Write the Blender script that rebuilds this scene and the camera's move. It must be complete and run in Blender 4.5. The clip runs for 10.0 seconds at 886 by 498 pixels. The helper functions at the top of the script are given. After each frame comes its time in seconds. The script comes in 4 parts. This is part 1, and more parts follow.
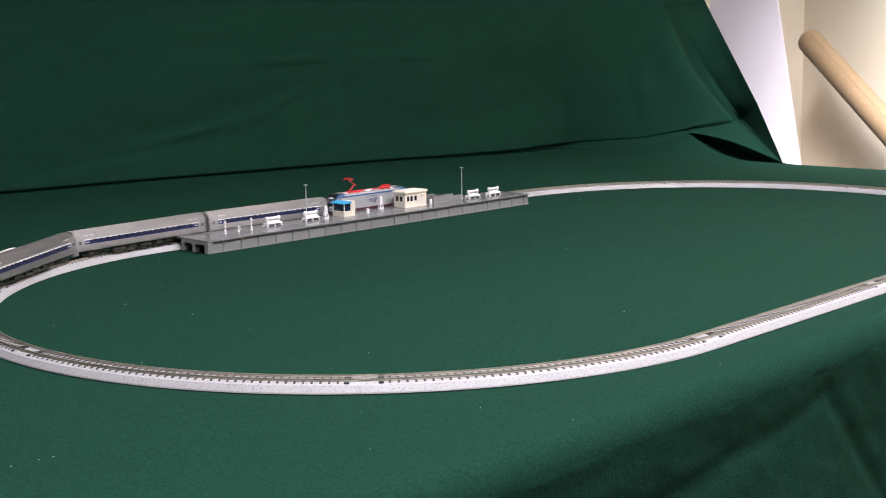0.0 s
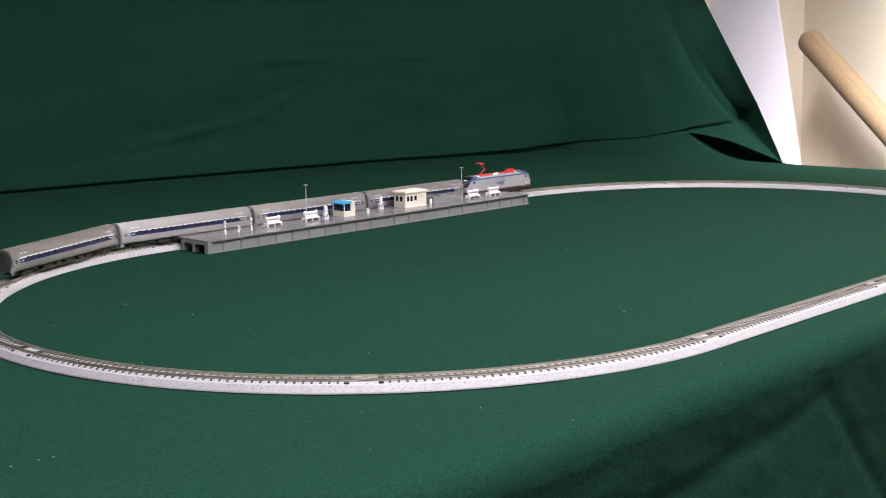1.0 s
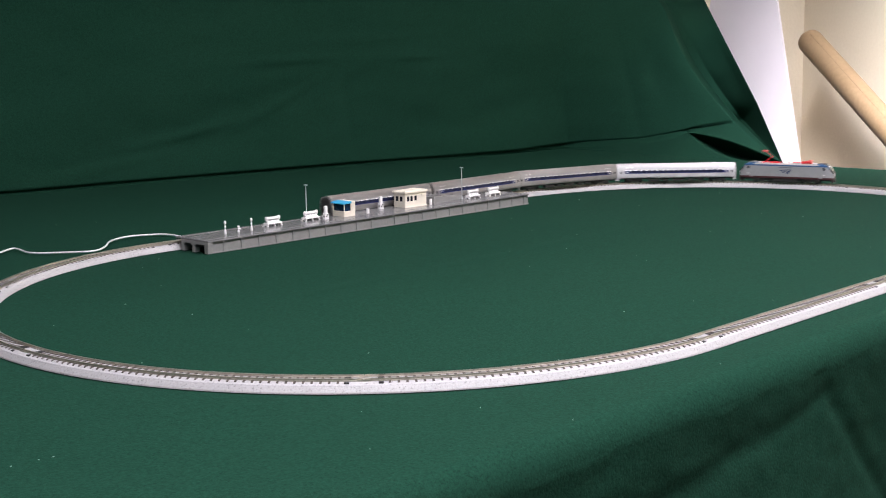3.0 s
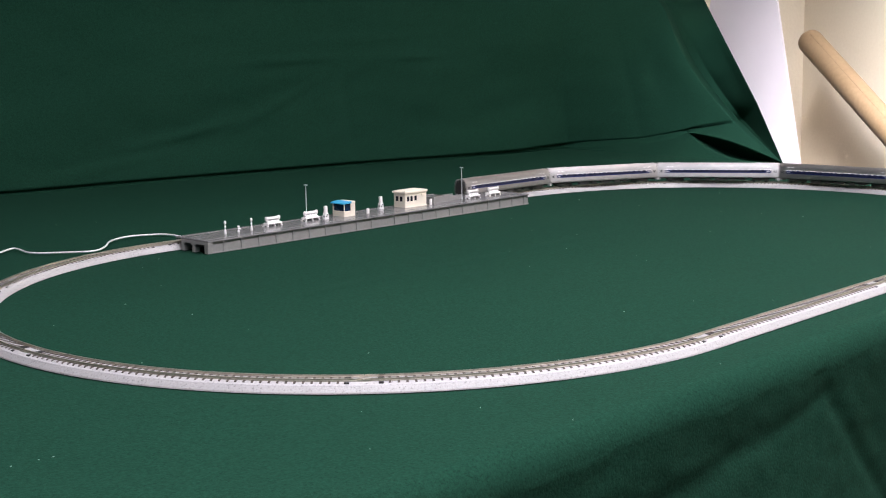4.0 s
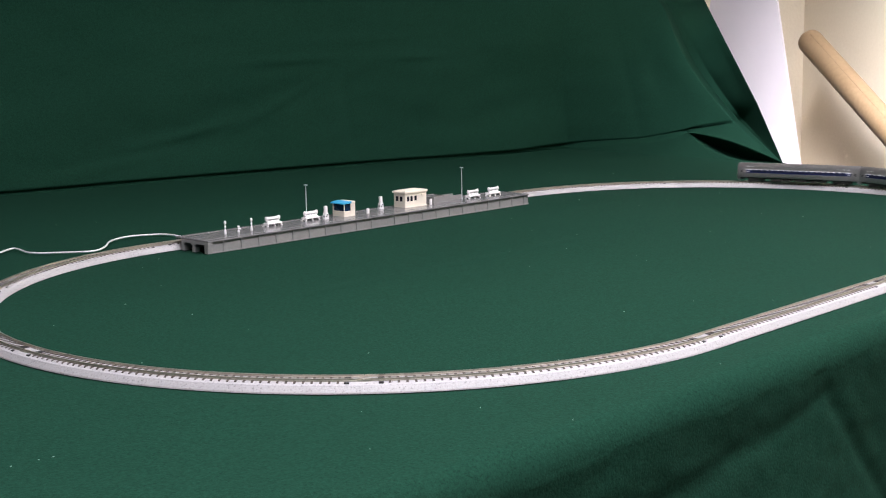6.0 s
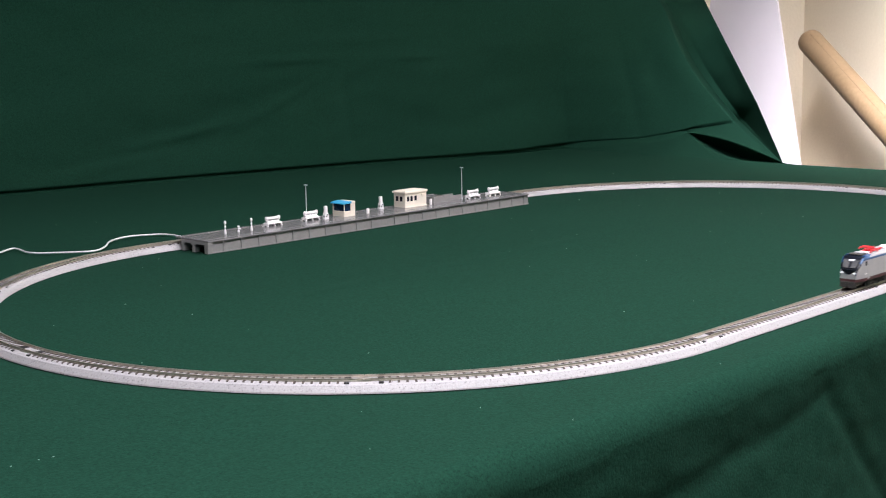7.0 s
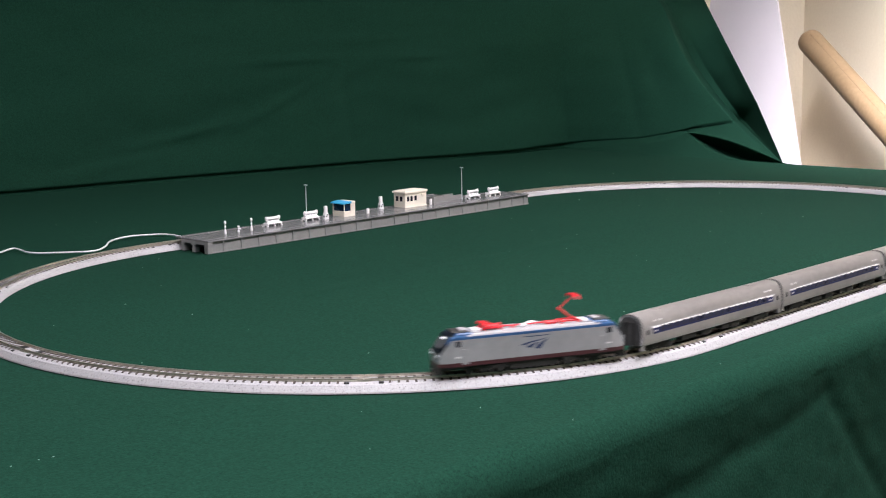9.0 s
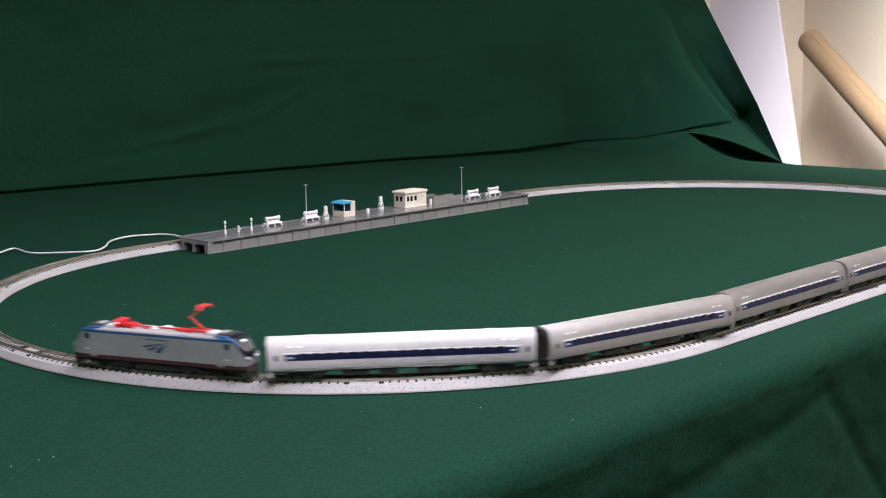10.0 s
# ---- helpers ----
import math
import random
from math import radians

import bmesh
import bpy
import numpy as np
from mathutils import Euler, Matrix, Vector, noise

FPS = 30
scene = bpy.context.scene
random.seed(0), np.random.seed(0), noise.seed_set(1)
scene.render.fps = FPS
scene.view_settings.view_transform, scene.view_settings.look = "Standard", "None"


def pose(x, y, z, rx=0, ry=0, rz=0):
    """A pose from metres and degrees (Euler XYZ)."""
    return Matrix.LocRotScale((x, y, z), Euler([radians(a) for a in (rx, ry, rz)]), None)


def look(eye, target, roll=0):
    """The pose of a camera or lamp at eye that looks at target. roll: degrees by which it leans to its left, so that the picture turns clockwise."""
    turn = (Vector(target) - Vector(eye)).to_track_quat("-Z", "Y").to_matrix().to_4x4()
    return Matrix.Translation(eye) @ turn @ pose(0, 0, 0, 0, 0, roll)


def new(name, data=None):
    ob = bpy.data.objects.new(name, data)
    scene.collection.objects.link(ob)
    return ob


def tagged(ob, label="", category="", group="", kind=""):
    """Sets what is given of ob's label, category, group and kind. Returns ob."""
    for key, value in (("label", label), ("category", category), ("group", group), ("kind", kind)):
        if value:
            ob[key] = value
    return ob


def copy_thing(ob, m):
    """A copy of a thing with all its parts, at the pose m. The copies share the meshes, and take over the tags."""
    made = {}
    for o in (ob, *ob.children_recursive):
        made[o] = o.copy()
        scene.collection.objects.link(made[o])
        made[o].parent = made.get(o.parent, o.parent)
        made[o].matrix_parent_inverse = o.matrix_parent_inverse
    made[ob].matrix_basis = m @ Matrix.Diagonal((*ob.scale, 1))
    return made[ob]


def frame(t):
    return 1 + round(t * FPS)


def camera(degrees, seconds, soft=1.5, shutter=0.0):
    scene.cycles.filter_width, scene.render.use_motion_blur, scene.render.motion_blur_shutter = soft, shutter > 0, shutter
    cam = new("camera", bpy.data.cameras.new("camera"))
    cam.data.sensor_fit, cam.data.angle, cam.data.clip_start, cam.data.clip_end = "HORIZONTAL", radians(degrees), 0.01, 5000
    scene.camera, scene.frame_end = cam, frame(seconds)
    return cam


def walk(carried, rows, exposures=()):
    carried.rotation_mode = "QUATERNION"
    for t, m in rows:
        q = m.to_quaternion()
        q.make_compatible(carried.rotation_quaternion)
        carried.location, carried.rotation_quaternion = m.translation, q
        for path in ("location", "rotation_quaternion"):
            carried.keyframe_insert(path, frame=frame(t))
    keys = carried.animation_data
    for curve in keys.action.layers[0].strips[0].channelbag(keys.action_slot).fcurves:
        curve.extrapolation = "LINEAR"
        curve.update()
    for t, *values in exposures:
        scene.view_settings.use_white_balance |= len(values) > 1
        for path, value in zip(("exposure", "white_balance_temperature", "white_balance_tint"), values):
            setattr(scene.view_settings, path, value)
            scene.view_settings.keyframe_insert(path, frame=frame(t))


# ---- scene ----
# ---- camera ----
cam = camera(36.95, 10.0, soft=1.1, shutter=0.5)
VIEW = look((-0.7439, -0.7860, 0.2069), (-0.0295, -0.1046, 0.0477), -0.836)
walk(cam, [(0.0, VIEW), (10.0, VIEW)], exposures=[(0.0, 0.0), (9.5, 0.0), (10.0, -0.2)])

# ---- light ----
world = bpy.data.worlds.new("world")
world.use_nodes = True
scene.world = world
world.node_tree.nodes["Background"].inputs["Color"].default_value = (0.9, 0.93, 1.0, 1)
world.node_tree.nodes["Background"].inputs["Strength"].default_value = 0.03


def area(name, at, target, sx, sy, watts, colour, spread=180):
    data = bpy.data.lights.new(name, "AREA")
    data.shape, data.size, data.size_y = "RECTANGLE", sx, sy
    data.energy, data.color, data.spread = watts, colour, radians(spread)
    ob = new(name, data)
    ob.matrix_world = look(at, target)
    return ob


CEILING = 1.62
LAMPS_AT = ((-0.62, -0.74), (0.64, -0.74))
# added fill for the stair wall and board; no lamp is known there
FILL_AT = (0.72, -0.08)
FILL_DROP = 0.26
FILL_AIM = (1.63, 0.15, -0.06)
for lamp_at, watts in zip(LAMPS_AT, (23.6, 26.6)):
    area("lamp_over_table", (*lamp_at, CEILING - 0.035), (*lamp_at, 0), 1.15, 0.50, watts, (0.99, 0.945, 1.03), 140)
area("spot_at_stair_wall", (*FILL_AT, CEILING - FILL_DROP), FILL_AIM, 0.44, 0.44, 6.6, (1.0, 0.95, 0.98), 34)

# ---- materials ----


def nodes_of(name):
    m = bpy.data.materials.new(name)
    m.use_nodes = True
    return m, m.node_tree.nodes, m.node_tree.links, m.node_tree.nodes["Principled BSDF"]


def surface(name, a, b, scale=60.0, rough=(0.4, 0.6), metal=0.0, bump=0.0, fine=4.0, spread=(0.35, 0.65), each=0.0, coat=0.0, spec=0.5, around=0.0):
    """Two colours mixed by two scales of noise, with varied roughness and fine relief."""
    m, nd, ln, bs = nodes_of(name)
    tc = nd.new("ShaderNodeTexCoord")
    n1, n2 = nd.new("ShaderNodeTexNoise"), nd.new("ShaderNodeTexNoise")
    n1.inputs["Scale"].default_value, n1.inputs["Detail"].default_value = scale, 4
    n2.inputs["Scale"].default_value, n2.inputs["Detail"].default_value = scale * fine, 3
    for n in (n1, n2):
        ln.new(tc.outputs["Object"], n.inputs["Vector"])
    mix = nd.new("ShaderNodeMath")
    mix.operation = "MULTIPLY_ADD"
    mix.inputs[1].default_value = 0.5
    half = nd.new("ShaderNodeMath")
    half.operation = "MULTIPLY"
    half.inputs[1].default_value = 0.5
    ln.new(n2.outputs["Fac"], half.inputs[0])
    ln.new(n1.outputs["Fac"], mix.inputs[0])
    ln.new(half.outputs[0], mix.inputs[2])
    last = mix.outputs[0]
    if each:
        info = nd.new("ShaderNodeObjectInfo")
        add = nd.new("ShaderNodeMath")
        add.operation = "MULTIPLY_ADD"
        add.inputs[1].default_value = each
        ln.new(info.outputs["Random"], add.inputs[0])
        ln.new(last, add.inputs[2])
        last = add.outputs[0]
    ramp = nd.new("ShaderNodeValToRGB")
    ramp.color_ramp.elements[0].position, ramp.color_ramp.elements[1].position = spread
    ramp.color_ramp.elements[0].color, ramp.color_ramp.elements[1].color = (*a, 1), (*b, 1)
    ln.new(last, ramp.inputs["Fac"])
    ln.new(ramp.outputs["Color"], bs.inputs["Base Color"])
    rr = nd.new("ShaderNodeMapRange")
    rr.inputs["To Min"].default_value, rr.inputs["To Max"].default_value = rough
    rr.inputs["From Min"].default_value, rr.inputs["From Max"].default_value = 0.3, 0.7
    ln.new(n1.outputs["Fac"], rr.inputs["Value"])
    ln.new(rr.outputs["Result"], bs.inputs["Roughness"])
    bs.inputs["Metallic"].default_value = metal
    bs.inputs["Coat Weight"].default_value = coat
    bs.inputs["Specular IOR Level"].default_value = spec
    if around:
        # lengthwise fluting spreads the gloss round the car's long axis
        tg = nd.new("ShaderNodeTangent")
        tg.direction_type, tg.axis = "RADIAL", "X"
        bs.inputs["Anisotropic"].default_value = around
        ln.new(tg.outputs["Tangent"], bs.inputs["Tangent"])
    if bump:
        bp = nd.new("ShaderNodeBump")
        bp.inputs["Strength"].default_value, bp.inputs["Distance"].default_value = 0.6, bump
        ln.new(n2.outputs["Fac"], bp.inputs["Height"])
        ln.new(bp.outputs["Normal"], bs.inputs["Normal"])
    return m


def ballast_material():
    """Pale moulded plastic ballast, freckled with darker grains."""
    m, nd, ln, bs = nodes_of("ballast_plastic")
    tc = nd.new("ShaderNodeTexCoord")
    vo = nd.new("ShaderNodeTexVoronoi")
    vo.inputs["Scale"].default_value = 1100
    no = nd.new("ShaderNodeTexNoise")
    no.inputs["Scale"].default_value, no.inputs["Detail"].default_value = 700, 4
    for n in (vo, no):
        ln.new(tc.outputs["Object"], n.inputs["Vector"])
    ramp = nd.new("ShaderNodeValToRGB")
    el = ramp.color_ramp.elements
    el[0].position, el[0].color = 0.30, (0.21, 0.208, 0.215, 1)
    el[1].position, el[1].color = 0.40, (0.372, 0.364, 0.380, 1)
    top = el.new(0.7)
    top.color = (0.430, 0.419, 0.442, 1)
    ln.new(no.outputs["Fac"], ramp.inputs["Fac"])
    ln.new(ramp.outputs["Color"], bs.inputs["Base Color"])
    bp = nd.new("ShaderNodeBump")
    bp.inputs["Strength"].default_value, bp.inputs["Distance"].default_value = 0.3, 0.0003
    ln.new(vo.outputs["Distance"], bp.inputs["Height"])
    ln.new(bp.outputs["Normal"], bs.inputs["Normal"])
    bs.inputs["Roughness"].default_value = 0.5
    return m


def cloth_material():
    """Plain woven cotton: fine thread grain, faint wash-out at arm's length."""
    m, nd, ln, bs = nodes_of("green_cloth")
    tc = nd.new("ShaderNodeTexCoord")
    big, mid, fine = (nd.new("ShaderNodeTexNoise") for _ in range(3))
    for n, scale, detail in ((big, 3.0, 2), (mid, 520.0, 4), (fine, 1500.0, 2)):
        n.inputs["Scale"].default_value, n.inputs["Detail"].default_value = scale, detail
        ln.new(tc.outputs["Object"], n.inputs["Vector"])
    base = nd.new("ShaderNodeMapRange")
    base.inputs["From Min"].default_value, base.inputs["From Max"].default_value = 0.25, 0.75
    base.inputs["To Min"].default_value, base.inputs["To Max"].default_value = 0.40, 1.60
    grain = nd.new("ShaderNodeMath")
    grain.operation = "ADD"
    ln.new(mid.outputs["Fac"], grain.inputs[0])
    ln.new(fine.outputs["Fac"], grain.inputs[1])
    half = nd.new("ShaderNodeMath")
    half.operation = "MULTIPLY"
    half.inputs[1].default_value = 0.5
    ln.new(grain.outputs[0], half.inputs[0])
    ln.new(half.outputs[0], base.inputs["Value"])
    wash = nd.new("ShaderNodeMapRange")
    wash.inputs["To Min"].default_value, wash.inputs["To Max"].default_value = 0.92, 1.08
    ln.new(big.outputs["Fac"], wash.inputs["Value"])
    both = nd.new("ShaderNodeMath")
    both.operation = "MULTIPLY"
    ln.new(base.outputs["Result"], both.inputs[0])
    ln.new(wash.outputs["Result"], both.inputs[1])
    tint = nd.new("ShaderNodeVectorMath")
    tint.operation = "SCALE"
    tint.inputs[0].default_value = (0.0088, 0.0384, 0.0248)
    ln.new(both.outputs[0], tint.inputs["Scale"])
    ln.new(tint.outputs["Vector"], bs.inputs["Base Color"])
    bp = nd.new("ShaderNodeBump")
    bp.inputs["Strength"].default_value, bp.inputs["Distance"].default_value = 0.5, 0.0006
    ln.new(mid.outputs["Fac"], bp.inputs["Height"])
    ln.new(bp.outputs["Normal"], bs.inputs["Normal"])
    bs.inputs["Roughness"].default_value = 0.92
    bs.inputs["Specular IOR Level"].default_value = 0.04
    return m


def glow(name, colour, strength):
    m, nd, ln, bs = nodes_of(name)
    bs.inputs["Base Color"].default_value = (*colour, 1)
    bs.inputs["Emission Color"].default_value = (*colour, 1)
    bs.inputs["Emission Strength"].default_value = strength
    return m


CLOTH = cloth_material()
LINT = surface("white_lint", (0.22, 0.27, 0.24), (0.34, 0.38, 0.35), 300, (0.8, 0.9))
BALLAST = ballast_material()
TIE = surface("tie_brown_plastic", (0.030, 0.023, 0.019), (0.062, 0.048, 0.039), 500, (0.4, 0.6), each=0.15)
JOINER = surface("joiner_black_plastic", (0.012, 0.012, 0.013), (0.03, 0.03, 0.03), 300, (0.4, 0.6))
RAIL = surface("nickel_rail", (0.50, 0.47, 0.41), (0.62, 0.585, 0.515), 220, (0.30, 0.40), metal=0.9)
PLATFORM = surface("platform_grey", (0.21, 0.21, 0.213), (0.25, 0.25, 0.25), 90, (0.35, 0.5))
PLATTOP = surface("platform_deck_grey", (0.155, 0.155, 0.162), (0.19, 0.19, 0.197), 70, (0.14, 0.25))
WHITE = surface("white_plastic", (0.80, 0.785, 0.80), (0.86, 0.845, 0.86), 200, (0.35, 0.5))
CREAM = surface("cream_plastic", (0.80, 0.74, 0.64), (0.86, 0.80, 0.70), 150, (0.4, 0.55))
SKYBLUE = surface("sky_blue_plastic", (0.035, 0.33, 0.62), (0.055, 0.40, 0.70), 150, (0.3, 0.4))
DARKGLASS = surface("dark_glazing", (0.008, 0.010, 0.016), (0.012, 0.016, 0.026), 100, (0.25, 0.32), spec=0.25)
STEEL = surface("grey_post_plastic", (0.42, 0.44, 0.47), (0.52, 0.54, 0.57), 200, (0.3, 0.4))
SILVER = surface("silver_coach_paint", (0.43, 0.423, 0.44), (0.50, 0.493, 0.51), 60, (0.48, 0.55), metal=0.85, around=0.95)
SILVERDARK = surface("coach_end_grey", (0.05, 0.05, 0.053), (0.08, 0.08, 0.08), 120, (0.35, 0.5))
COACHGLASS = surface("coach_window_tint", (0.010, 0.013, 0.036), (0.016, 0.02, 0.05), 120, (0.25, 0.35), spec=0.3)
COACHBLUE = surface("coach_blue_band", (0.013, 0.021, 0.092), (0.017, 0.027, 0.115), 120, (0.35, 0.45), spec=0.3)
BLACK = surface("running_gear_black", (0.022, 0.021, 0.021), (0.055, 0.052, 0.049), 300, (0.45, 0.65))
LOCOSILVER = surface("loco_silver_paint", (0.42, 0.425, 0.45), (0.475, 0.48, 0.505), 60, (0.30, 0.38), metal=0.25)
SCREEN = surface("windscreen_grey_plastic", (0.085, 0.088, 0.095), (0.13, 0.133, 0.14), 160, (0.12, 0.2))
LOCOBLUE = surface("loco_blue_paint", (0.026, 0.088, 0.22), (0.036, 0.11, 0.27), 120, (0.28, 0.38))
LOCORED = surface("loco_maroon_paint", (0.085, 0.030, 0.036), (0.11, 0.038, 0.045), 120, (0.35, 0.45))
LOCONAVY = surface("loco_navy_print", (0.018, 0.04, 0.12), (0.022, 0.05, 0.15), 120, (0.35, 0.45))
ROOFGREY = surface("loco_roof_pale_grey", (0.33, 0.327, 0.345), (0.41, 0.405, 0.425), 200, (0.35, 0.5))
RED = surface("pantograph_red_plastic", (0.70, 0.030, 0.045), (0.78, 0.045, 0.06), 200, (0.35, 0.45))
LIT = glow("lit_headlight", (0.92, 0.93, 1.0), 0.6)
WALLPAINT = surface("cream_wall_paint", (0.74, 0.67, 0.545), (0.78, 0.71, 0.58), 3, (0.6, 0.75), bump=0.0006, fine=60)
WHITEBOARD = surface("white_board", (0.80, 0.757, 0.85), (0.83, 0.787, 0.88), 4, (0.4, 0.5))
WOOD = surface("oak_rail", (0.215, 0.145, 0.082), (0.27, 0.187, 0.111), 14, (0.4, 0.5), fine=9)
FLOORM = surface("brown_carpet", (0.09, 0.08, 0.07), (0.13, 0.115, 0.10), 30, (0.85, 0.95), bump=0.002)
CEILM = surface("white_ceiling", (0.72, 0.71, 0.69), (0.78, 0.77, 0.75), 6, (0.7, 0.85))
TABLEM = surface("grey_laminate", (0.35, 0.34, 0.33), (0.4, 0.39, 0.38), 20, (0.4, 0.5))
DIFFUSER = glow("lamp_diffuser", (1.0, 0.96, 0.92), 4.0)
CABNAVY = surface("loco_cab_navy", (0.006, 0.008, 0.014), (0.009, 0.012, 0.02), 120, (0.3, 0.4), spec=0.3)
CABLE = surface("white_cable", (0.74, 0.74, 0.76), (0.8, 0.8, 0.82), 100, (0.35, 0.45))

# ---- mesh tools ----


def part(name, bm, material, parent=None, label="", smooth=False):
    me = bpy.data.meshes.new(name)
    bm.normal_update()
    bm.to_mesh(me)
    bm.free()
    if smooth:
        me.polygons.foreach_set("use_smooth", [True] * len(me.polygons))
    me.materials.append(material)
    ob = new(name, me)
    if parent:
        ob.parent = parent
    if label:
        tagged(ob, label)
    return ob


def box(bm, x0, x1, y0, y1, z0, z1, bevel=0.0, m=None):
    r = bmesh.ops.create_cube(bm, size=1, matrix=Matrix.Translation(((x0 + x1) / 2, (y0 + y1) / 2, (z0 + z1) / 2)) @ Matrix.Diagonal((x1 - x0, y1 - y0, z1 - z0, 1)))
    if m:
        bmesh.ops.transform(bm, matrix=m, verts=r["verts"])
    if bevel:
        edges = {e for v in r["verts"] for e in v.link_edges}
        bmesh.ops.bevel(bm, geom=list(edges), offset=bevel, segments=1, affect="EDGES", profile=0.5)
    return bm


def boxes(*rows, bevel=0.0):
    bm = bmesh.new()
    for r in rows:
        box(bm, *r, bevel=bevel)
    return bm


def loft(bm, rings, closed=True, caps=True):
    """Skin a list of rings of points with equal counts."""
    vs = [[bm.verts.new(p) for p in ring] for ring in rings]
    n = len(vs[0])
    for a, b in zip(vs, vs[1:]):
        for i in range(n if closed else n - 1):
            j = (i + 1) % n
            bm.faces.new((a[i], a[j], b[j], b[i]))
    if caps and closed:
        bm.faces.new(vs[0][::-1])
        bm.faces.new(vs[-1])
    return bm


def fixed(bm):
    bmesh.ops.recalc_face_normals(bm, faces=bm.faces)
    return bm


def lathe(bm, profile, cx=0.0, cy=0.0, n=14):
    rings = [[(cx + r * math.cos(2 * math.pi * k / n), cy + r * math.sin(2 * math.pi * k / n), z) for k in range(n)] for r, z in profile]
    return fixed(loft(bm, rings))


def tube(bm, points, radius, n=8):
    pts = [Vector(p) for p in points]
    rings = []
    for i, p in enumerate(pts):
        d = (pts[min(i + 1, len(pts) - 1)] - pts[max(i - 1, 0)]).normalized()
        side = d.cross(Vector((0, 0, 1)) if abs(d.z) < 0.95 else Vector((1, 0, 0))).normalized()
        up = side.cross(d)
        rings.append([p + radius * (math.cos(2 * math.pi * k / n) * side + math.sin(2 * math.pi * k / n) * up) for k in range(n)])
    return fixed(loft(bm, rings))


def smoothed(points, steps=6):
    """Catmull-Rom through the points."""
    p = [Vector(points[0])] + [Vector(q) for q in points] + [Vector(points[-1])]
    out = []
    for i in range(1, len(p) - 2):
        for k in range(steps):
            t = k / steps
            a, b, c, d = p[i - 1], p[i], p[i + 1], p[i + 2]
            out.append(0.5 * ((2 * b) + (c - a) * t + (2 * a - 5 * b + 4 * c - d) * t * t + (3 * b - a - 3 * c + d) * t ** 3))
    return out + [p[-2]]


def empty(name, m=None):
    ob = new(name)
    ob.empty_display_size = 0.02
    if m:
        ob.matrix_world = m
    return ob


def step(a, b, x):
    t = min(1.0, max(0.0, (x - a) / (b - a)))
    return t * t * (3 - 2 * t)

# ---- the room ----
FLOOR = -0.74
CORNER = Vector((1.861, 0.627, 0))
ALONG = Vector((-0.481, -0.877, 0))      # the stair wall's run, towards the camera's side
ACROSS = Vector((-0.877, 0.481, 0))      # the back wall's run


def slab(name, a, b, thick, z0, z1, material):
    """An upright wall from a to b, its face on that line and its body behind it (to the left of a to b)."""
    d = (b - a).normalized()
    back = Vector((-d.y, d.x, 0)) * thick
    bm = bmesh.new()
    loft(bm, [[(*p.xy, z) for p in (a, b, b + back, a + back)] for z in (z0, z1)])
    return tagged(part(name, fixed(bm), material), kind="structure")


A = CORNER
B = A + ACROSS * 5.2
C = B + ALONG * 6.2
D = A + ALONG * 6.2
ex, ey = ALONG * 0.12, ACROSS * 0.12
slab("wall_north", B + ACROSS * 0.12, A, 0.12, FLOOR, CEILING, WALLPAINT)
slab("wall_east", A - ALONG * 0.12, D, 0.12, FLOOR, CEILING, WALLPAINT)
slab("wall_south", D - ACROSS * 0.12, C, 0.12, FLOOR, CEILING, WALLPAINT)
slab("wall_west", C + ALONG * 0.12, B, 0.12, FLOOR, CEILING, WALLPAINT)
for name, z0, z1, mat in (("floor", FLOOR - 0.1, FLOOR, FLOORM), ("ceiling", CEILING, CEILING + 0.1, CEILM)):
    bm = bmesh.new()
    corners = [A - ex - ey, B - ex + ey, C + ex + ey, D + ex - ey]
    loft(bm, [[(*p.xy, z) for p in corners] for z in (z0, z1)])
    tagged(part(name, fixed(bm), mat), kind="structure")

for lx, ly in LAMPS_AT:
    lamp = empty("ceiling_light", pose(lx, ly, CEILING))
    tagged(lamp, "flat white ceiling light panel, switched on", "ceiling light", group="ceiling lights")
    part("frame", boxes((-0.62, 0.62, -0.32, -0.29, -0.03, 0), (-0.62, 0.62, 0.29, 0.32, -0.03, 0), (-0.62, -0.59, -0.29, 0.29, -0.03, 0), (0.59, 0.62, -0.29, 0.29, -0.03, 0)), CEILM, lamp)
    part("diffuser", boxes((-0.585, 0.585, -0.285, 0.285, -0.02, -0.004)), DIFFUSER, lamp)

# fixture made up to carry the added fill light, out of view
fill_rig = tagged(empty("ceiling_spot", pose(*FILL_AT, CEILING)), "added square fill light, out of view, tilted at the stair wall", "ceiling light")
part("stem", lathe(bmesh.new(), [(0.012, -FILL_DROP + 0.02), (0.012, 0)]), CEILM, fill_rig)
housing = part("housing", boxes((-0.24, 0.24, -0.24, 0.24, -0.04, -0.012), bevel=0.006), CEILM, fill_rig)
aim = Vector(FILL_AIM) - Vector((*FILL_AT, CEILING - FILL_DROP))
housing.matrix_basis = Matrix.Translation((0, 0, -FILL_DROP)) @ aim.to_track_quat("Z", "Y").to_matrix().to_4x4()


